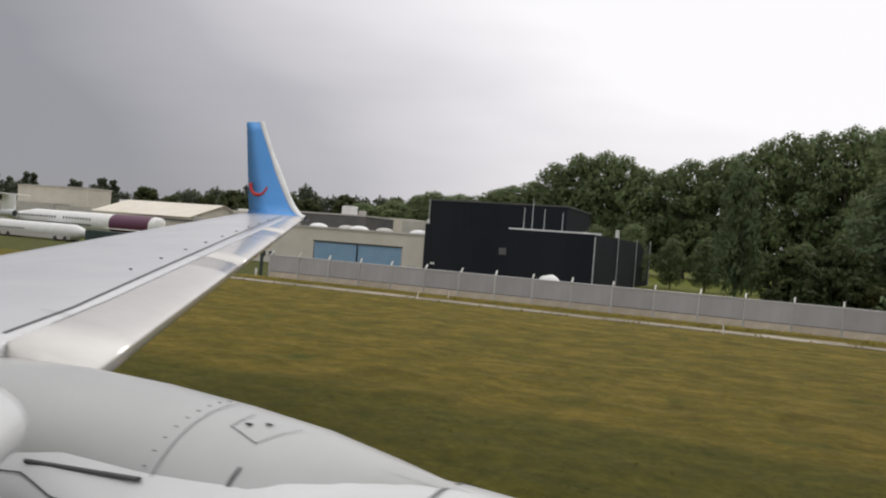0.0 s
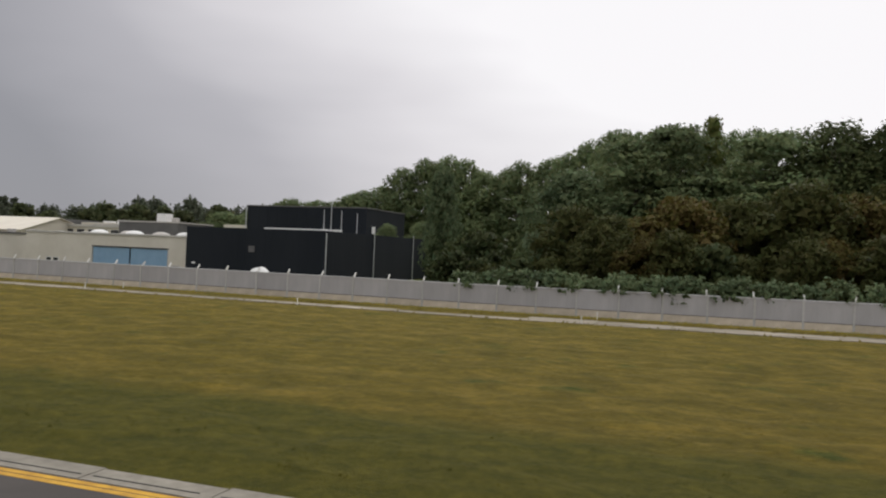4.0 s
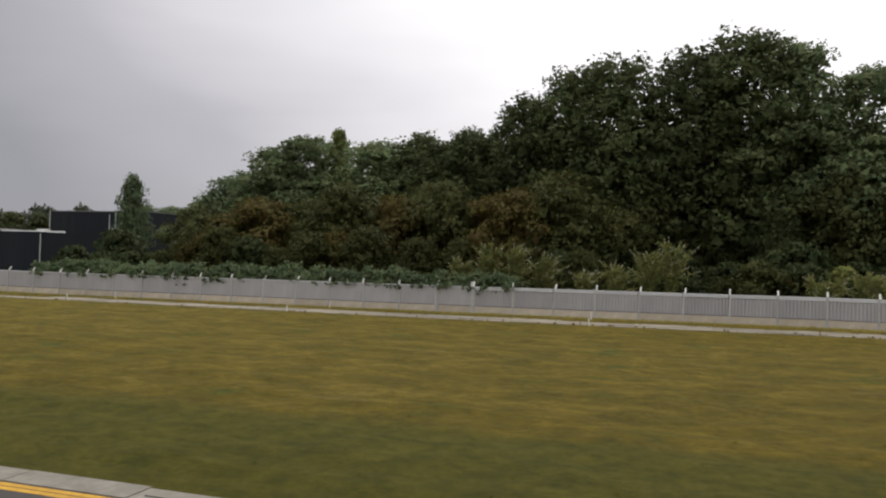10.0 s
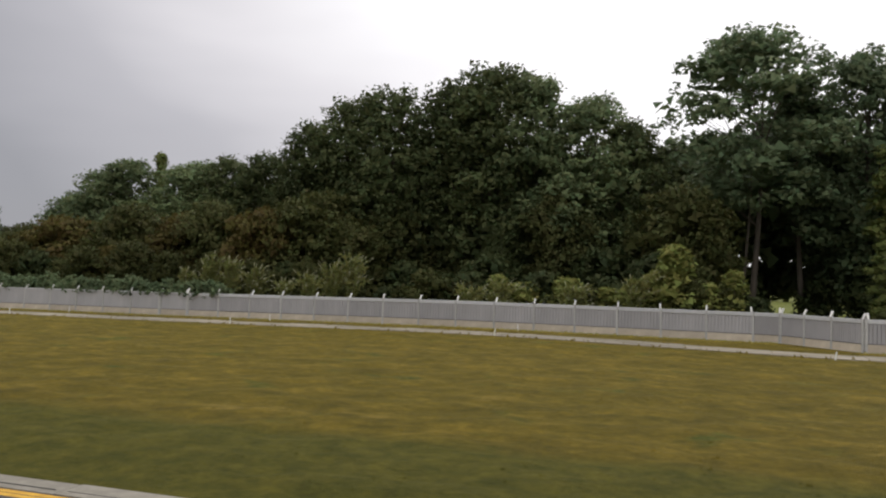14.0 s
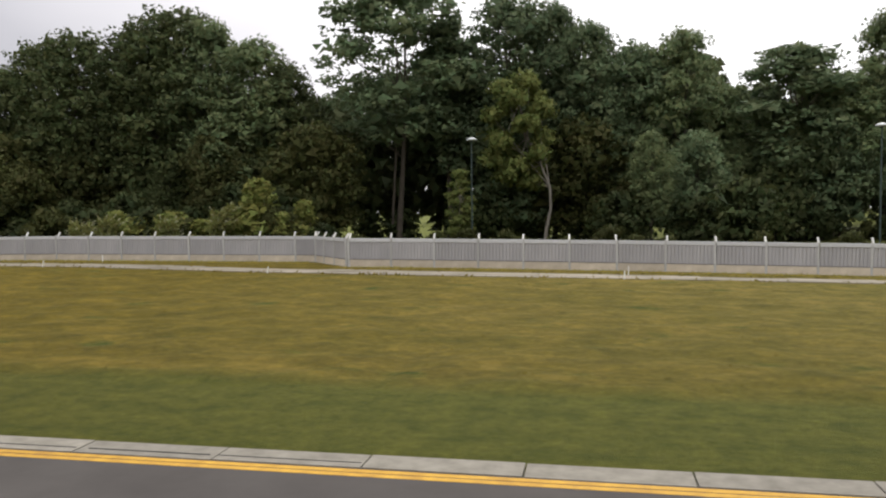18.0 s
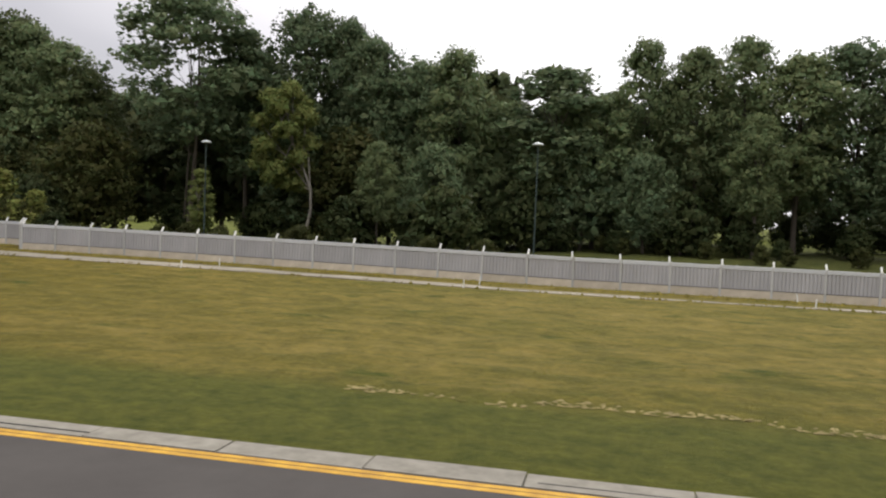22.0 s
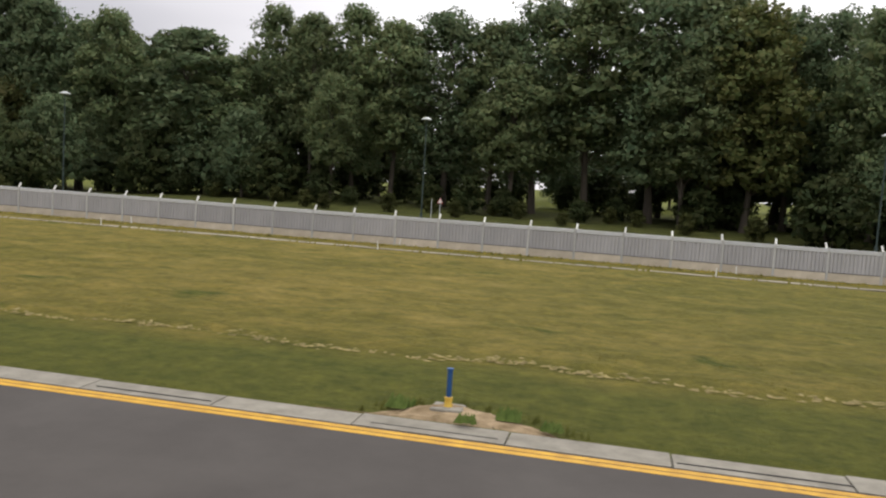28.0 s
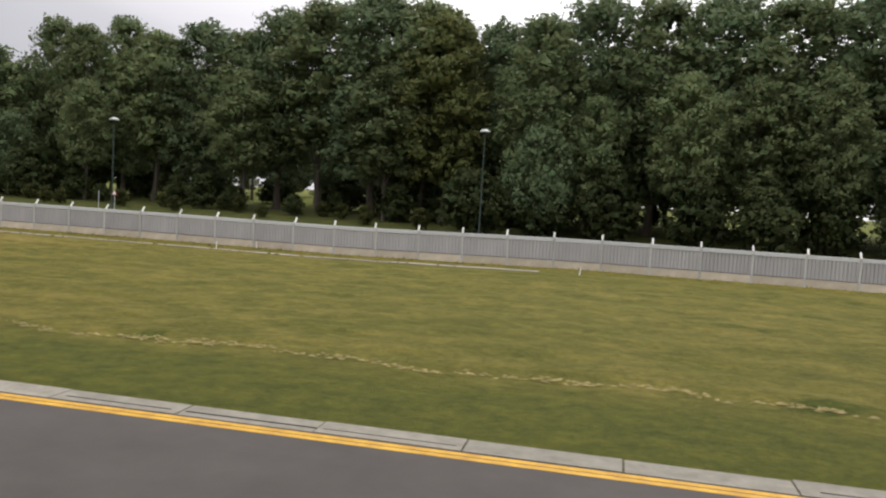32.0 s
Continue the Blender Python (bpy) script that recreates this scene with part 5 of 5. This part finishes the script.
long_shed = thing("long_shed", (0, 0, 0), "long low beige shed with dark roof edge", "shed")
part("wall", box_bm(-91, 97, G, -66.8, 106, 4.25), BEIGE, long_shed)
part("roof_edge", box_bm(-91.2, 96.8, 4.25, -66.7, 106.2, 4.5), GREY_WALL, long_shed)
for k in range(4):
    part("roof_unit", box_bm(-87 + k * 5.4, 99, 4.5, -86 + k * 5.4, 100, 5.1, 0.05), PALE_ROOF, long_shed)
barn = thing("gabled_shed", (0, 0, 0), "gabled shed with cream sheet roof", "shed")
bm = bmesh.new()
sec = [(0, G), (0, 5.1), (9.5, 7.9), (19, 5.1), (19, G)]
ends = [[bm.verts.new((xx, 116 + a, c)) for a, c in sec] for xx in (-128, -103)]
bm.faces.new(ends[0][::-1])
bm.faces.new(ends[1])
for a in range(5):
    bm.faces.new((ends[0][a], ends[0][(a + 1) % 5], ends[1][(a + 1) % 5], ends[1][a]))
bmesh.ops.recalc_face_normals(bm, faces=bm.faces[:])
part("body", bm, BEIGE, barn)
for a, c in ((0, 1), (3, 2)):
    (ya, za), (yb, zb) = sec[1 if a == 0 else 3], sec[2]
    bm = bmesh.new()
    q = [bm.verts.new(p) for p in ((-128.4, 116 + ya - (0.4 if a == 0 else -0.4), za - 0.05), (-102.6, 116 + ya - (0.4 if a == 0 else -0.4), za - 0.05), (-102.6, 116 + yb, zb + 0.08), (-128.4, 116 + yb, zb + 0.08))]
    q += [bm.verts.new(v.co + Vector((0, 0, 0.12))) for v in q]
    for f in ((0, 1, 2, 3), (7, 6, 5, 4), (0, 4, 5, 1), (1, 5, 6, 2), (2, 6, 7, 3), (3, 7, 4, 0)):
        bm.faces.new([q[k] for k in f])
    part("roof", bm, CREAM, barn, "cream sheet roof slope")
big_shed = thing("big_hangar", (0, 0, 0), "large pale box-shaped hangar far off", "hangar")
part("body", box_bm(-197, 152, G, -170, 160, 11.2), BEIGE, big_shed)
part("roof_edge", box_bm(-197.2, 151.8, 11.2, -169.8, 160.2, 11.5), PALE_ROOF, big_shed)
for k in range(3):
    part("low_roof", box_bm(-200 + k * 28, 146 - k * 2, G, -176 + k * 28, 151.7 - k * 2, 6.5 - k * 0.5), PALE_ROOF, big_shed)
flat_row = thing("terminal_row", (0, 0, 0), "low row of grey flat roofs far off", "terminal building")
for k in range(7):
    part("block", box_bm(-175 + k * 16, 160 + (k % 3) * 6, G, -161 + k * 16, 175 + (k % 3) * 6, 7.4 + (k * 7 % 4) * 0.6, 0.05), (PALE_ROOF, GREY_WALL, BEIGE)[k % 3], flat_row)
    part("roof_unit", box_bm(-170 + k * 16, 163 + (k % 3) * 6, 7.0, -167 + k * 16, 165 + (k % 3) * 6, 9.2, 0.05), WHITE, flat_row)

# parked airliner
jet = thing("parked_airliner", (-105.0, 111, 2.75), "white parked airliner with plum-coloured nose", "aircraft", rz=0)
R = 1.85
body = lathe_bm([(-42, 0.35), (-38, 1.1), (-33, R), (-1.0, R), (-0.35, R - 0.12), (0, R - 0.5), (0.08, 0.05)], 28)
part("fuselage", body, WHITE, jet)
part("nose_paint", lathe_bm([(-11.4, R + 0.015), (-1.6, R + 0.015)], 28), PLUM, jet, "plum painted forward fuselage")
part("white_stripe", box_bm(-12, -R - 0.06, -1.05, -1.0, -R + 0.5, -0.85), WHITE, jet)
for k in range(26):
    if k not in (14, 15):
        part("window", box_bm(-36 + k * 0.78, -R - 0.02, 0.28, -35.66 + k * 0.78, -R + 0.05, 0.72, 0.02), GLASS, jet)
part("belly_stripe", box_bm(-37, -R + 0.02, -0.75, -16, -R + 0.3, -0.5), GREY_WALL, jet)
eng = lathe_bm([(-3.2, 0.5), (-2.8, 0.75), (0.5, 0.85), (1.0, 0.72), (0.8, 0.6)], 20)
eng.transform(pose(-37.0, -2.6, 0.5))
part("engine", eng, GALV, jet)
part("tail_fin", box_bm(-43.5, -0.15, 1.0, -39.5, 0.15, 4.6, 0.05), WHITE, jet)
part("tailplane", box_bm(-44.5, -5, 4.4, -41.5, 5, 4.6, 0.05), WHITE, jet)
part("main_wing", box_bm(-27, -13, -1.2, -21, 13, -0.85, 0.1), GALV, jet)
for x, y in ((-3.5, 0), (-24, -2.2), (-24, 2.2)):
    leg = part("gear_leg", tube_bm((x, y, -3.0), (x, y, -1.2), 0.09, 0.09, 8), GALV, jet)
    wheel = tube_bm((x, y - 0.2, -2.75), (x, y + 0.2, -2.75), 0.45, 0.45, 14)
    part("wheel", wheel, JOINT, leg)

tanker = thing("white_trailer", (-100, 89, G), "rounded white trailer with pointed front by the apron", "trailer")
bd = lathe_bm([(-22, 0.2), (-21.6, 0.9), (-20.5, 1.25), (-2, 1.25), (-0.8, 0.95), (0.9, 0.45), (1.6, 0.05)], 24)
bd.transform(pose(0, 0, 1.55))
part("shell", bd, WHITE, tanker)
part("skirt", box_bm(-19, -1.15, 0.25, -2, 1.15, 1.3, 0.08), PALE_ROOF, tanker)
for x in (-18, -15.8, -5, -2.8):
    part("wheel", tube_bm((x, -1.2, 0.42), (x, 1.2, 0.42), 0.42, 0.42, 14), JOINT, tanker)
part("hose_rail", box_bm(-19, -1.32, 1.5, -12, -1.24, 1.62), GREY_WALL, tanker)
green_box = thing("green_container", (-96.5, 86, G), "dark green storage container beside the fence line", "container")
part("body", box_bm(0, 0, 0.05, 16, 2.4, 2.25, 0.03), DARK_GREEN, green_box)
for k in range(20):
    part("rib", box_bm(0.3 + k * 0.8, -0.05, 0.2, 0.6 + k * 0.8, 0, 2.1), DARK_GREEN, green_box)
bm = bmesh.new()
bmesh.ops.create_icosphere(bm, subdivisions=3, radius=1.0)
for v in bm.verts:
    v.co.x *= 1.15
    v.co.z = max(v.co.z * 0.85, -0.4) + 0.05 * math.sin(5 * v.co.x)
bm.transform(Matrix.Translation((-19.4, 72.3, 0.78)))
for f in bm.faces:
    f.smooth = True
me = mesh_of("white_dome", bm, WHITE)
tagged(new("tarpaulin_heap", me), "white tarpaulin covered heap behind the fence", "tarpaulin")
plinth = mesh_of("heap_base", box_bm(-20.6, 71.3, G - 0.1, -18.2, 73.3, 0.46, 0.05), PALE_ROOF)
tagged(new("pallet_stack", plinth), "pale pallet stack under the tarpaulin", "pallet")
gate_post = thing("gate_post", (-43.1, 58.2, G), "dark green gate post at the fence end", "gate post")
part("post", box_bm(-0.12, -0.12, -0.2, 0.12, 0.12, 2.5, 0.02), DARK_GREEN, gate_post)
part("white_foot", box_bm(-0.6, -0.1, -0.2, -0.45, 0.1, 0.7, 0.02), WHITE, gate_post)


# ---- the airliner's own wing, engine and winglet, where the shot begins ----
EYE0 = (0.0, -0.62, 3.95)
wing = thing("airliner_wing", EYE0, "grey airliner wing with engine cowl and blue winglet", "aircraft wing")


def wing_z(y):
    return 0.34 - (16 - y) * 0.105


def lead_x(y):
    return -3.93 - 0.546 * (y - 3.86)


def trail_x(y):
    return -9.0 - 0.3768 * (y - 6.78) if y > 4.5 else -8.14


def wing_surface(y0, y1, c0, c1, lift=0.0, n=16, closed=True, steps=14):
    """A piece of the wing between two spans and two chord shares, with its underside."""
    bm = bmesh.new()
    rows = []
    for j in range(steps + 1):
        y = y0 + (y1 - y0) * j / steps
        le, te, z = lead_x(y), trail_x(y), wing_z(y)
        ch = le - te
        th = 0.115 * ch * (1 if y < 13 else 0.9)
        up, lo = [], []
        for k in range(n + 1):
            s = c0 + (c1 - c0) * (1 - math.cos(math.pi * k / n)) / 2 if c0 == 0 else c0 + (c1 - c0) * k / n
            t = 5 * th * (0.2969 * math.sqrt(s) - 0.126 * s - 0.3516 * s * s + 0.2843 * s ** 3 - 0.1036 * s ** 4)
            top = z + t * 0.5 + 0.01 * ch * s
            up.append((le - ch * s, y, top + lift))
            lo.append((le - ch * s, y, z - t * 1.4))
        rows.append([bm.verts.new(p) for p in up + lo[::-1]])
    m = len(rows[0])
    for a, c in zip(rows, rows[1:]):
        for k in range(m if closed else m - 1):
            bm.faces.new((a[k], a[(k + 1) % m], c[(k + 1) % m], c[k]))
    bm.faces.new(rows[0][::-1])
    bm.faces.new(rows[-1])
    for f in bm.faces:
        f.smooth = True
    bmesh.ops.recalc_face_normals(bm, faces=bm.faces[:])
    return bm


part("wing_box", wing_surface(1.3, 16.0, 0.17, 1.0), WING_GREY, wing, "light grey upper wing skin")
for a, c in ((3.45, 7.9), (7.92, 11.9), (11.92, 15.9)):
    part("slat", wing_surface(a, c, 0.0, 0.168, 0.006, steps=6), SLAT_METAL, wing, "polished leading edge slat")
# inner leading edge: a rounded nose that ends short of the strut
bm = bmesh.new()
rows = []
for y, k in ((1.0, 1.0), (1.6, 1.0), (2.2, 1.0), (2.45, 0.96), (2.56, 0.8), (2.60, 0.45)):
    cx, cz = -3.44 - 0.5 * (y - 2.55), -0.99 + 0.10 * (y - 2.55)
    rows.append([bm.verts.new((cx + 0.40 * k * math.cos(t), y, cz + 0.185 * k * math.sin(t))) for t in np.linspace(0, 2 * math.pi, 24, endpoint=False)])
for p, q in zip(rows, rows[1:]):
    for k in range(24):
        bm.faces.new((p[k], p[(k + 1) % 24], q[(k + 1) % 24], q[k]))
bm.faces.new(rows[-1])
bm.faces.new(rows[0][::-1])
for f in bm.faces:
    f.smooth = True
bmesh.ops.recalc_face_normals(bm, faces=bm.faces[:])
part("inner_leading_edge", bm, COWL_WHITE, wing, "rounded inner leading edge")


def on_wing(y, s):
    le, te, z = lead_x(y), trail_x(y), wing_z(y)
    ch = le - te
    th = 0.115 * ch * (1 if y < 13 else 0.9)
    t = 5 * th * (0.2969 * math.sqrt(s) - 0.126 * s - 0.3516 * s * s + 0.2843 * s ** 3 - 0.1036 * s ** 4)
    return Vector((le - ch * s, y, z + t * 0.5 + 0.01 * ch * s))


def ribbon(points, width, across, lift=0.006):
    bm = bmesh.new()
    across = Vector(across).normalized() * width / 2
    a = [bm.verts.new(p + across + Vector((0, 0, lift))) for p in points]
    c = [bm.verts.new(p - across + Vector((0, 0, lift))) for p in points]
    for k in range(len(points) - 1):
        bm.faces.new((a[k], a[k + 1], c[k + 1], c[k]))
    return bm


part("front_seam", ribbon([on_wing(y, 0.205 + 0.0075 * (y - 3.6)) for y in np.linspace(3.6, 15.7, 14)], 0.04, (1, 0, 0)), SEAM, wing)
part("rear_seam", ribbon([on_wing(y, 0.172) for y in np.linspace(4.0, 15.7, 14)], 0.010, (1, 0, 0)), SEAM, wing)
for y in (4.3, 7.91, 11.91):
    part("cross_seam", ribbon([on_wing(y, s) for s in np.linspace(0.02, 0.26, 8)], 0.010, (0, 1, 0)), SEAM, wing)
part("cross_seam", ribbon([on_wing(10.2 - 0.6 * s, s) for s in np.linspace(0.32, 0.8, 8)], 0.010, (0, 1, 0)), SEAM, wing)
for k in range(9):
    p = on_wing(6.4 + k * 0.95, 0.31)
    part("vortex_tab", box_bm(p.x - 0.018, p.y - 0.010, p.z - 0.01, p.x + 0.018, p.y + 0.010, p.z + 0.016, 0.003), GREY_WALL, wing)

# winglet: sections from the tip up, blending round
bm = bmesh.new()
secs = []
for k in range(13):
    s = k / 12
    bend = min(s / 0.22, 1.0)
    y = 16.0 + 0.32 * math.sin(bend * math.pi / 2) + 0.35 * max(s - 0.22, 0)
    z = 0.33 + 0.25 * (1 - math.cos(bend * math.pi / 2)) + 2.22 * max(s - 0.22, 0) / 0.78
    le = -10.50 - (1.97 * s ** 0.78)
    te = -12.36 - 0.60 * s
    th = 0.05 * (1 - 0.5 * s)
    nrm = (-math.sin(bend * math.pi / 2), math.cos(bend * math.pi / 2))
    loop = []
    for q, w in ((0, 0), (0.12, 1), (0.5, 1), (1, 0.05), (0.5, -1), (0.12, -1)):
        loop.append(bm.verts.new((le + (te - le) * q, y + nrm[0] * th * w, z + nrm[1] * th * w)))
    secs.append(loop)
for a, c in zip(secs, secs[1:]):
    for k in range(6):
        bm.faces.new((a[k], a[(k + 1) % 6], c[(k + 1) % 6], c[k]))
bm.faces.new(secs[-1])
bm.faces.new(secs[0][::-1])
for f in bm.faces:
    f.smooth = True
bmesh.ops.recalc_face_normals(bm, faces=bm.faces[:])
winglet = part("winglet", bm, TAIL_BLUE, wing, "bright blue winglet")
edge_pts = []
for k in range(13):
    s = k / 12
    bend = min(s / 0.22, 1.0)
    edge_pts.append(Vector((-10.50 - 1.97 * s ** 0.78, 16.0 + 0.32 * math.sin(bend * math.pi / 2) + 0.35 * max(s - 0.22, 0), 0.33 + 0.25 * (1 - math.cos(bend * math.pi / 2)) + 2.22 * max(s - 0.22, 0) / 0.78)))
V, F = limb_arrays([tuple(p) for p in edge_pts], [0.075] * 8 + [0.055] * 5, 8)
joined("leading_edge", array_mesh("leading_edge", V, F, WHITE, True), winglet, "white metal leading edge")


def winglet_at(x, z):
    return Vector((x, 16.40 + 0.35 * (z - 0.58) / 2.22 * 0.78 - 0.09, z))


arc = [winglet_at(-12.24 + 0.27 * math.cos(a), 1.13 + 0.26 * math.sin(a)) for a in np.linspace(math.pi * 0.95, math.pi * 1.95, 12)]
V, F = limb_arrays([tuple(p) for p in arc], [0.05] * 12, 6)
joined("red_arc", array_mesh("red_arc", V, F, RED, True), winglet, "curved red mark")
p = winglet_at(-11.98, 1.42)
part("red_dot", tube_bm((p.x, p.y + 0.02, p.z), (p.x, p.y - 0.02, p.z), 0.06, 0.06, 14), RED, winglet)

# engine
AY, AZ = 3.25, -2.22
cowl = lathe_bm([(-4.8, 0.72), (-4.2, 0.98), (-3.2, 1.10), (-2.2, 1.105), (-1.3, 1.08)], 48)
cowl.transform(pose(0, AY, AZ))
engine = part("reverser_cowl", cowl, COWL_WHITE, wing, "white engine reverser cowl")
fan = lathe_bm([(-1.29, 1.082), (-0.95, 1.06), (-0.6, 1.0)], 48)
fan.transform(pose(0, AY, AZ))
part("fan_cowl", fan, COWL_WHITE, wing, "white fan cowl")
lip = lathe_bm([(-0.6, 1.0), (-0.48, 0.95), (-0.42, 0.88), (-0.48, 0.80), (-0.8, 0.76)], 48)
lip.transform(pose(0, AY, AZ))
part("inlet_lip", lip, SLAT_METAL, wing, "bare metal inlet lip")
ring = lathe_bm([(-1.31, 1.084), (-1.285, 1.086)], 48)
ring.transform(pose(0, AY, AZ))
part("cowl_seam", ring, SEAM, wing)

# strut fairing: half-round sections along x
bm = bmesh.new()
fair = [(-1.10, -1.16, 0.06), (-1.65, -1.085, 0.42), (-2.1, -1.02, 0.56), (-2.6, -0.965, 0.56), (-3.2, -0.92, 0.53), (-3.8, -0.91, 0.53), (-4.5, -0.94, 0.58), (-5.4, -1.0, 0.66)]
rows = []
for x, zt, hw in fair:
    row = []
    for k in range(15):
        a = math.pi * k / 14
        zz = -1.62 + (zt + 1.62) * math.sin(a) ** 0.62
        row.append(bm.verts.new((x, AY + 0.10 - hw * math.cos(a) * (1 + 0.15 * (1 - math.sin(a))), zz)))
    rows.append(row)
for a, c in zip(rows, rows[1:]):
    for k in range(14):
        bm.faces.new((a[k], a[k + 1], c[k + 1], c[k]))
for f in bm.faces:
    f.smooth = True
bmesh.ops.recalc_face_normals(bm, faces=bm.faces[:])
strut = part("strut_fairing", bm, STRUT_GREY, wing, "grey engine strut fairing")


def on_strut(x, a):
    zt = float(np.interp(-x, [-f[0] for f in fair], [f[1] for f in fair]))
    hw = float(np.interp(-x, [-f[0] for f in fair], [f[2] for f in fair]))
    return Vector((x, AY + 0.10 - hw * math.cos(a) * (1 + 0.15 * (1 - math.sin(a))), -1.62 + (zt + 1.62) * math.sin(a) ** 0.62))


part("seam", ribbon([on_strut(-2.60, a) for a in np.linspace(0.2, 1.75, 18)], 0.006, (1, 0, 0), 0.006), SEAM, strut)
part("seam", ribbon([on_strut(-2.42 + 0.2 * k / 5, 1.22 - 0.12 * k / 5) for k in range(6)], 0.006, (0, 1, 1), 0.006), SEAM, strut)
part("seam", ribbon([on_strut(-2.22 + 0.1 * k / 6, 1.10 + 0.47 * k / 6) for k in range(7)], 0.006, (1, 0, 0), 0.006), SEAM, strut)
part("seam", ribbon([on_strut(-2.42, a) for a in np.linspace(1.22, 1.57, 5)], 0.006, (1, 0, 0), 0.006), SEAM, strut)
part("seam", ribbon([on_strut(x, 0.42) for x in np.linspace(-2.62, -2.5, 4)], 0.008, (0, 1, 1), 0.006), SEAM, strut)
part("seam", ribbon([on_strut(-2.5, a) for a in np.linspace(0.2, 0.42, 5)], 0.008, (1, 0, 0), 0.006), SEAM, strut)
for x in (-2.19, -1.70):
    slot = part("slot", ribbon([on_strut(x, a) for a in np.linspace(0.60, 0.80, 5)], 0.022, (1, 0, 0), 0.006), GREY_WALL, strut, "dark vent slot")
    part("slot_opening", ribbon([on_strut(x - 0.004, a) for a in np.linspace(0.63, 0.74, 4)], 0.011, (1, 0, 0), 0.010), SEAM, slot)
for x, a in ((-2.36, 1.34), (-2.28, 1.45)):
    q = on_strut(x, a)
    part("latch", box_bm(q.x - 0.02, q.y - 0.006, q.z + 0.002, q.x + 0.02, q.y + 0.006, q.z + 0.012, 0.002), SEAM, strut)
for k in range(10):
    q = on_strut(-2.67, 0.4 + k * 0.15)
    part("rivet", box_bm(q.x - 0.004, q.y - 0.004, q.z, q.x + 0.004, q.y + 0.004, q.z + 0.006), SEAM, strut)
V, F = limb_arrays([(x, 2.745 + 0.03 * (x + 3.3), -1.250 + 0.055 * (x + 3.3)) for x in np.linspace(-3.35, -2.62, 6)], [0.013] * 6, 6)
joined("gap", array_mesh("gap", V, F, SEAM, True), strut, "dark gap along the foot of the strut")
for pts in ([(-2.60, 0.36), (-2.52, 0.36), (-2.44, 0.36)], [(-2.44, 0.36), (-2.44, 0.25), (-2.44, 0.12)]):
    part("seam", ribbon([on_strut(x, a) for x, a in pts], 0.007, (1, 1, 1), 0.006), SEAM, strut)
for x0, x1, a0, a1 in ((-4.4, -3.3, 0.98, 1.02), (-3.3, -3.0, 1.02, 0.94), (-3.0, -1.9, 0.94, 0.92)):
    pts = []
    for t in np.linspace(0, 1, 5):
        x, a = x0 + (x1 - x0) * t, a0 + (a1 - a0) * t
        r = float(np.interp(x, (-4.8, -4.2, -3.2, -2.2, -1.3), (0.72, 0.98, 1.10, 1.105, 1.08))) + 0.004
        pts.append(Vector((x, AY - r * math.cos(a), AZ + r * math.sin(a))))
    part("cowl_seam", ribbon(pts, 0.010, (0, 1, 1), 0.004), SEAM, engine)
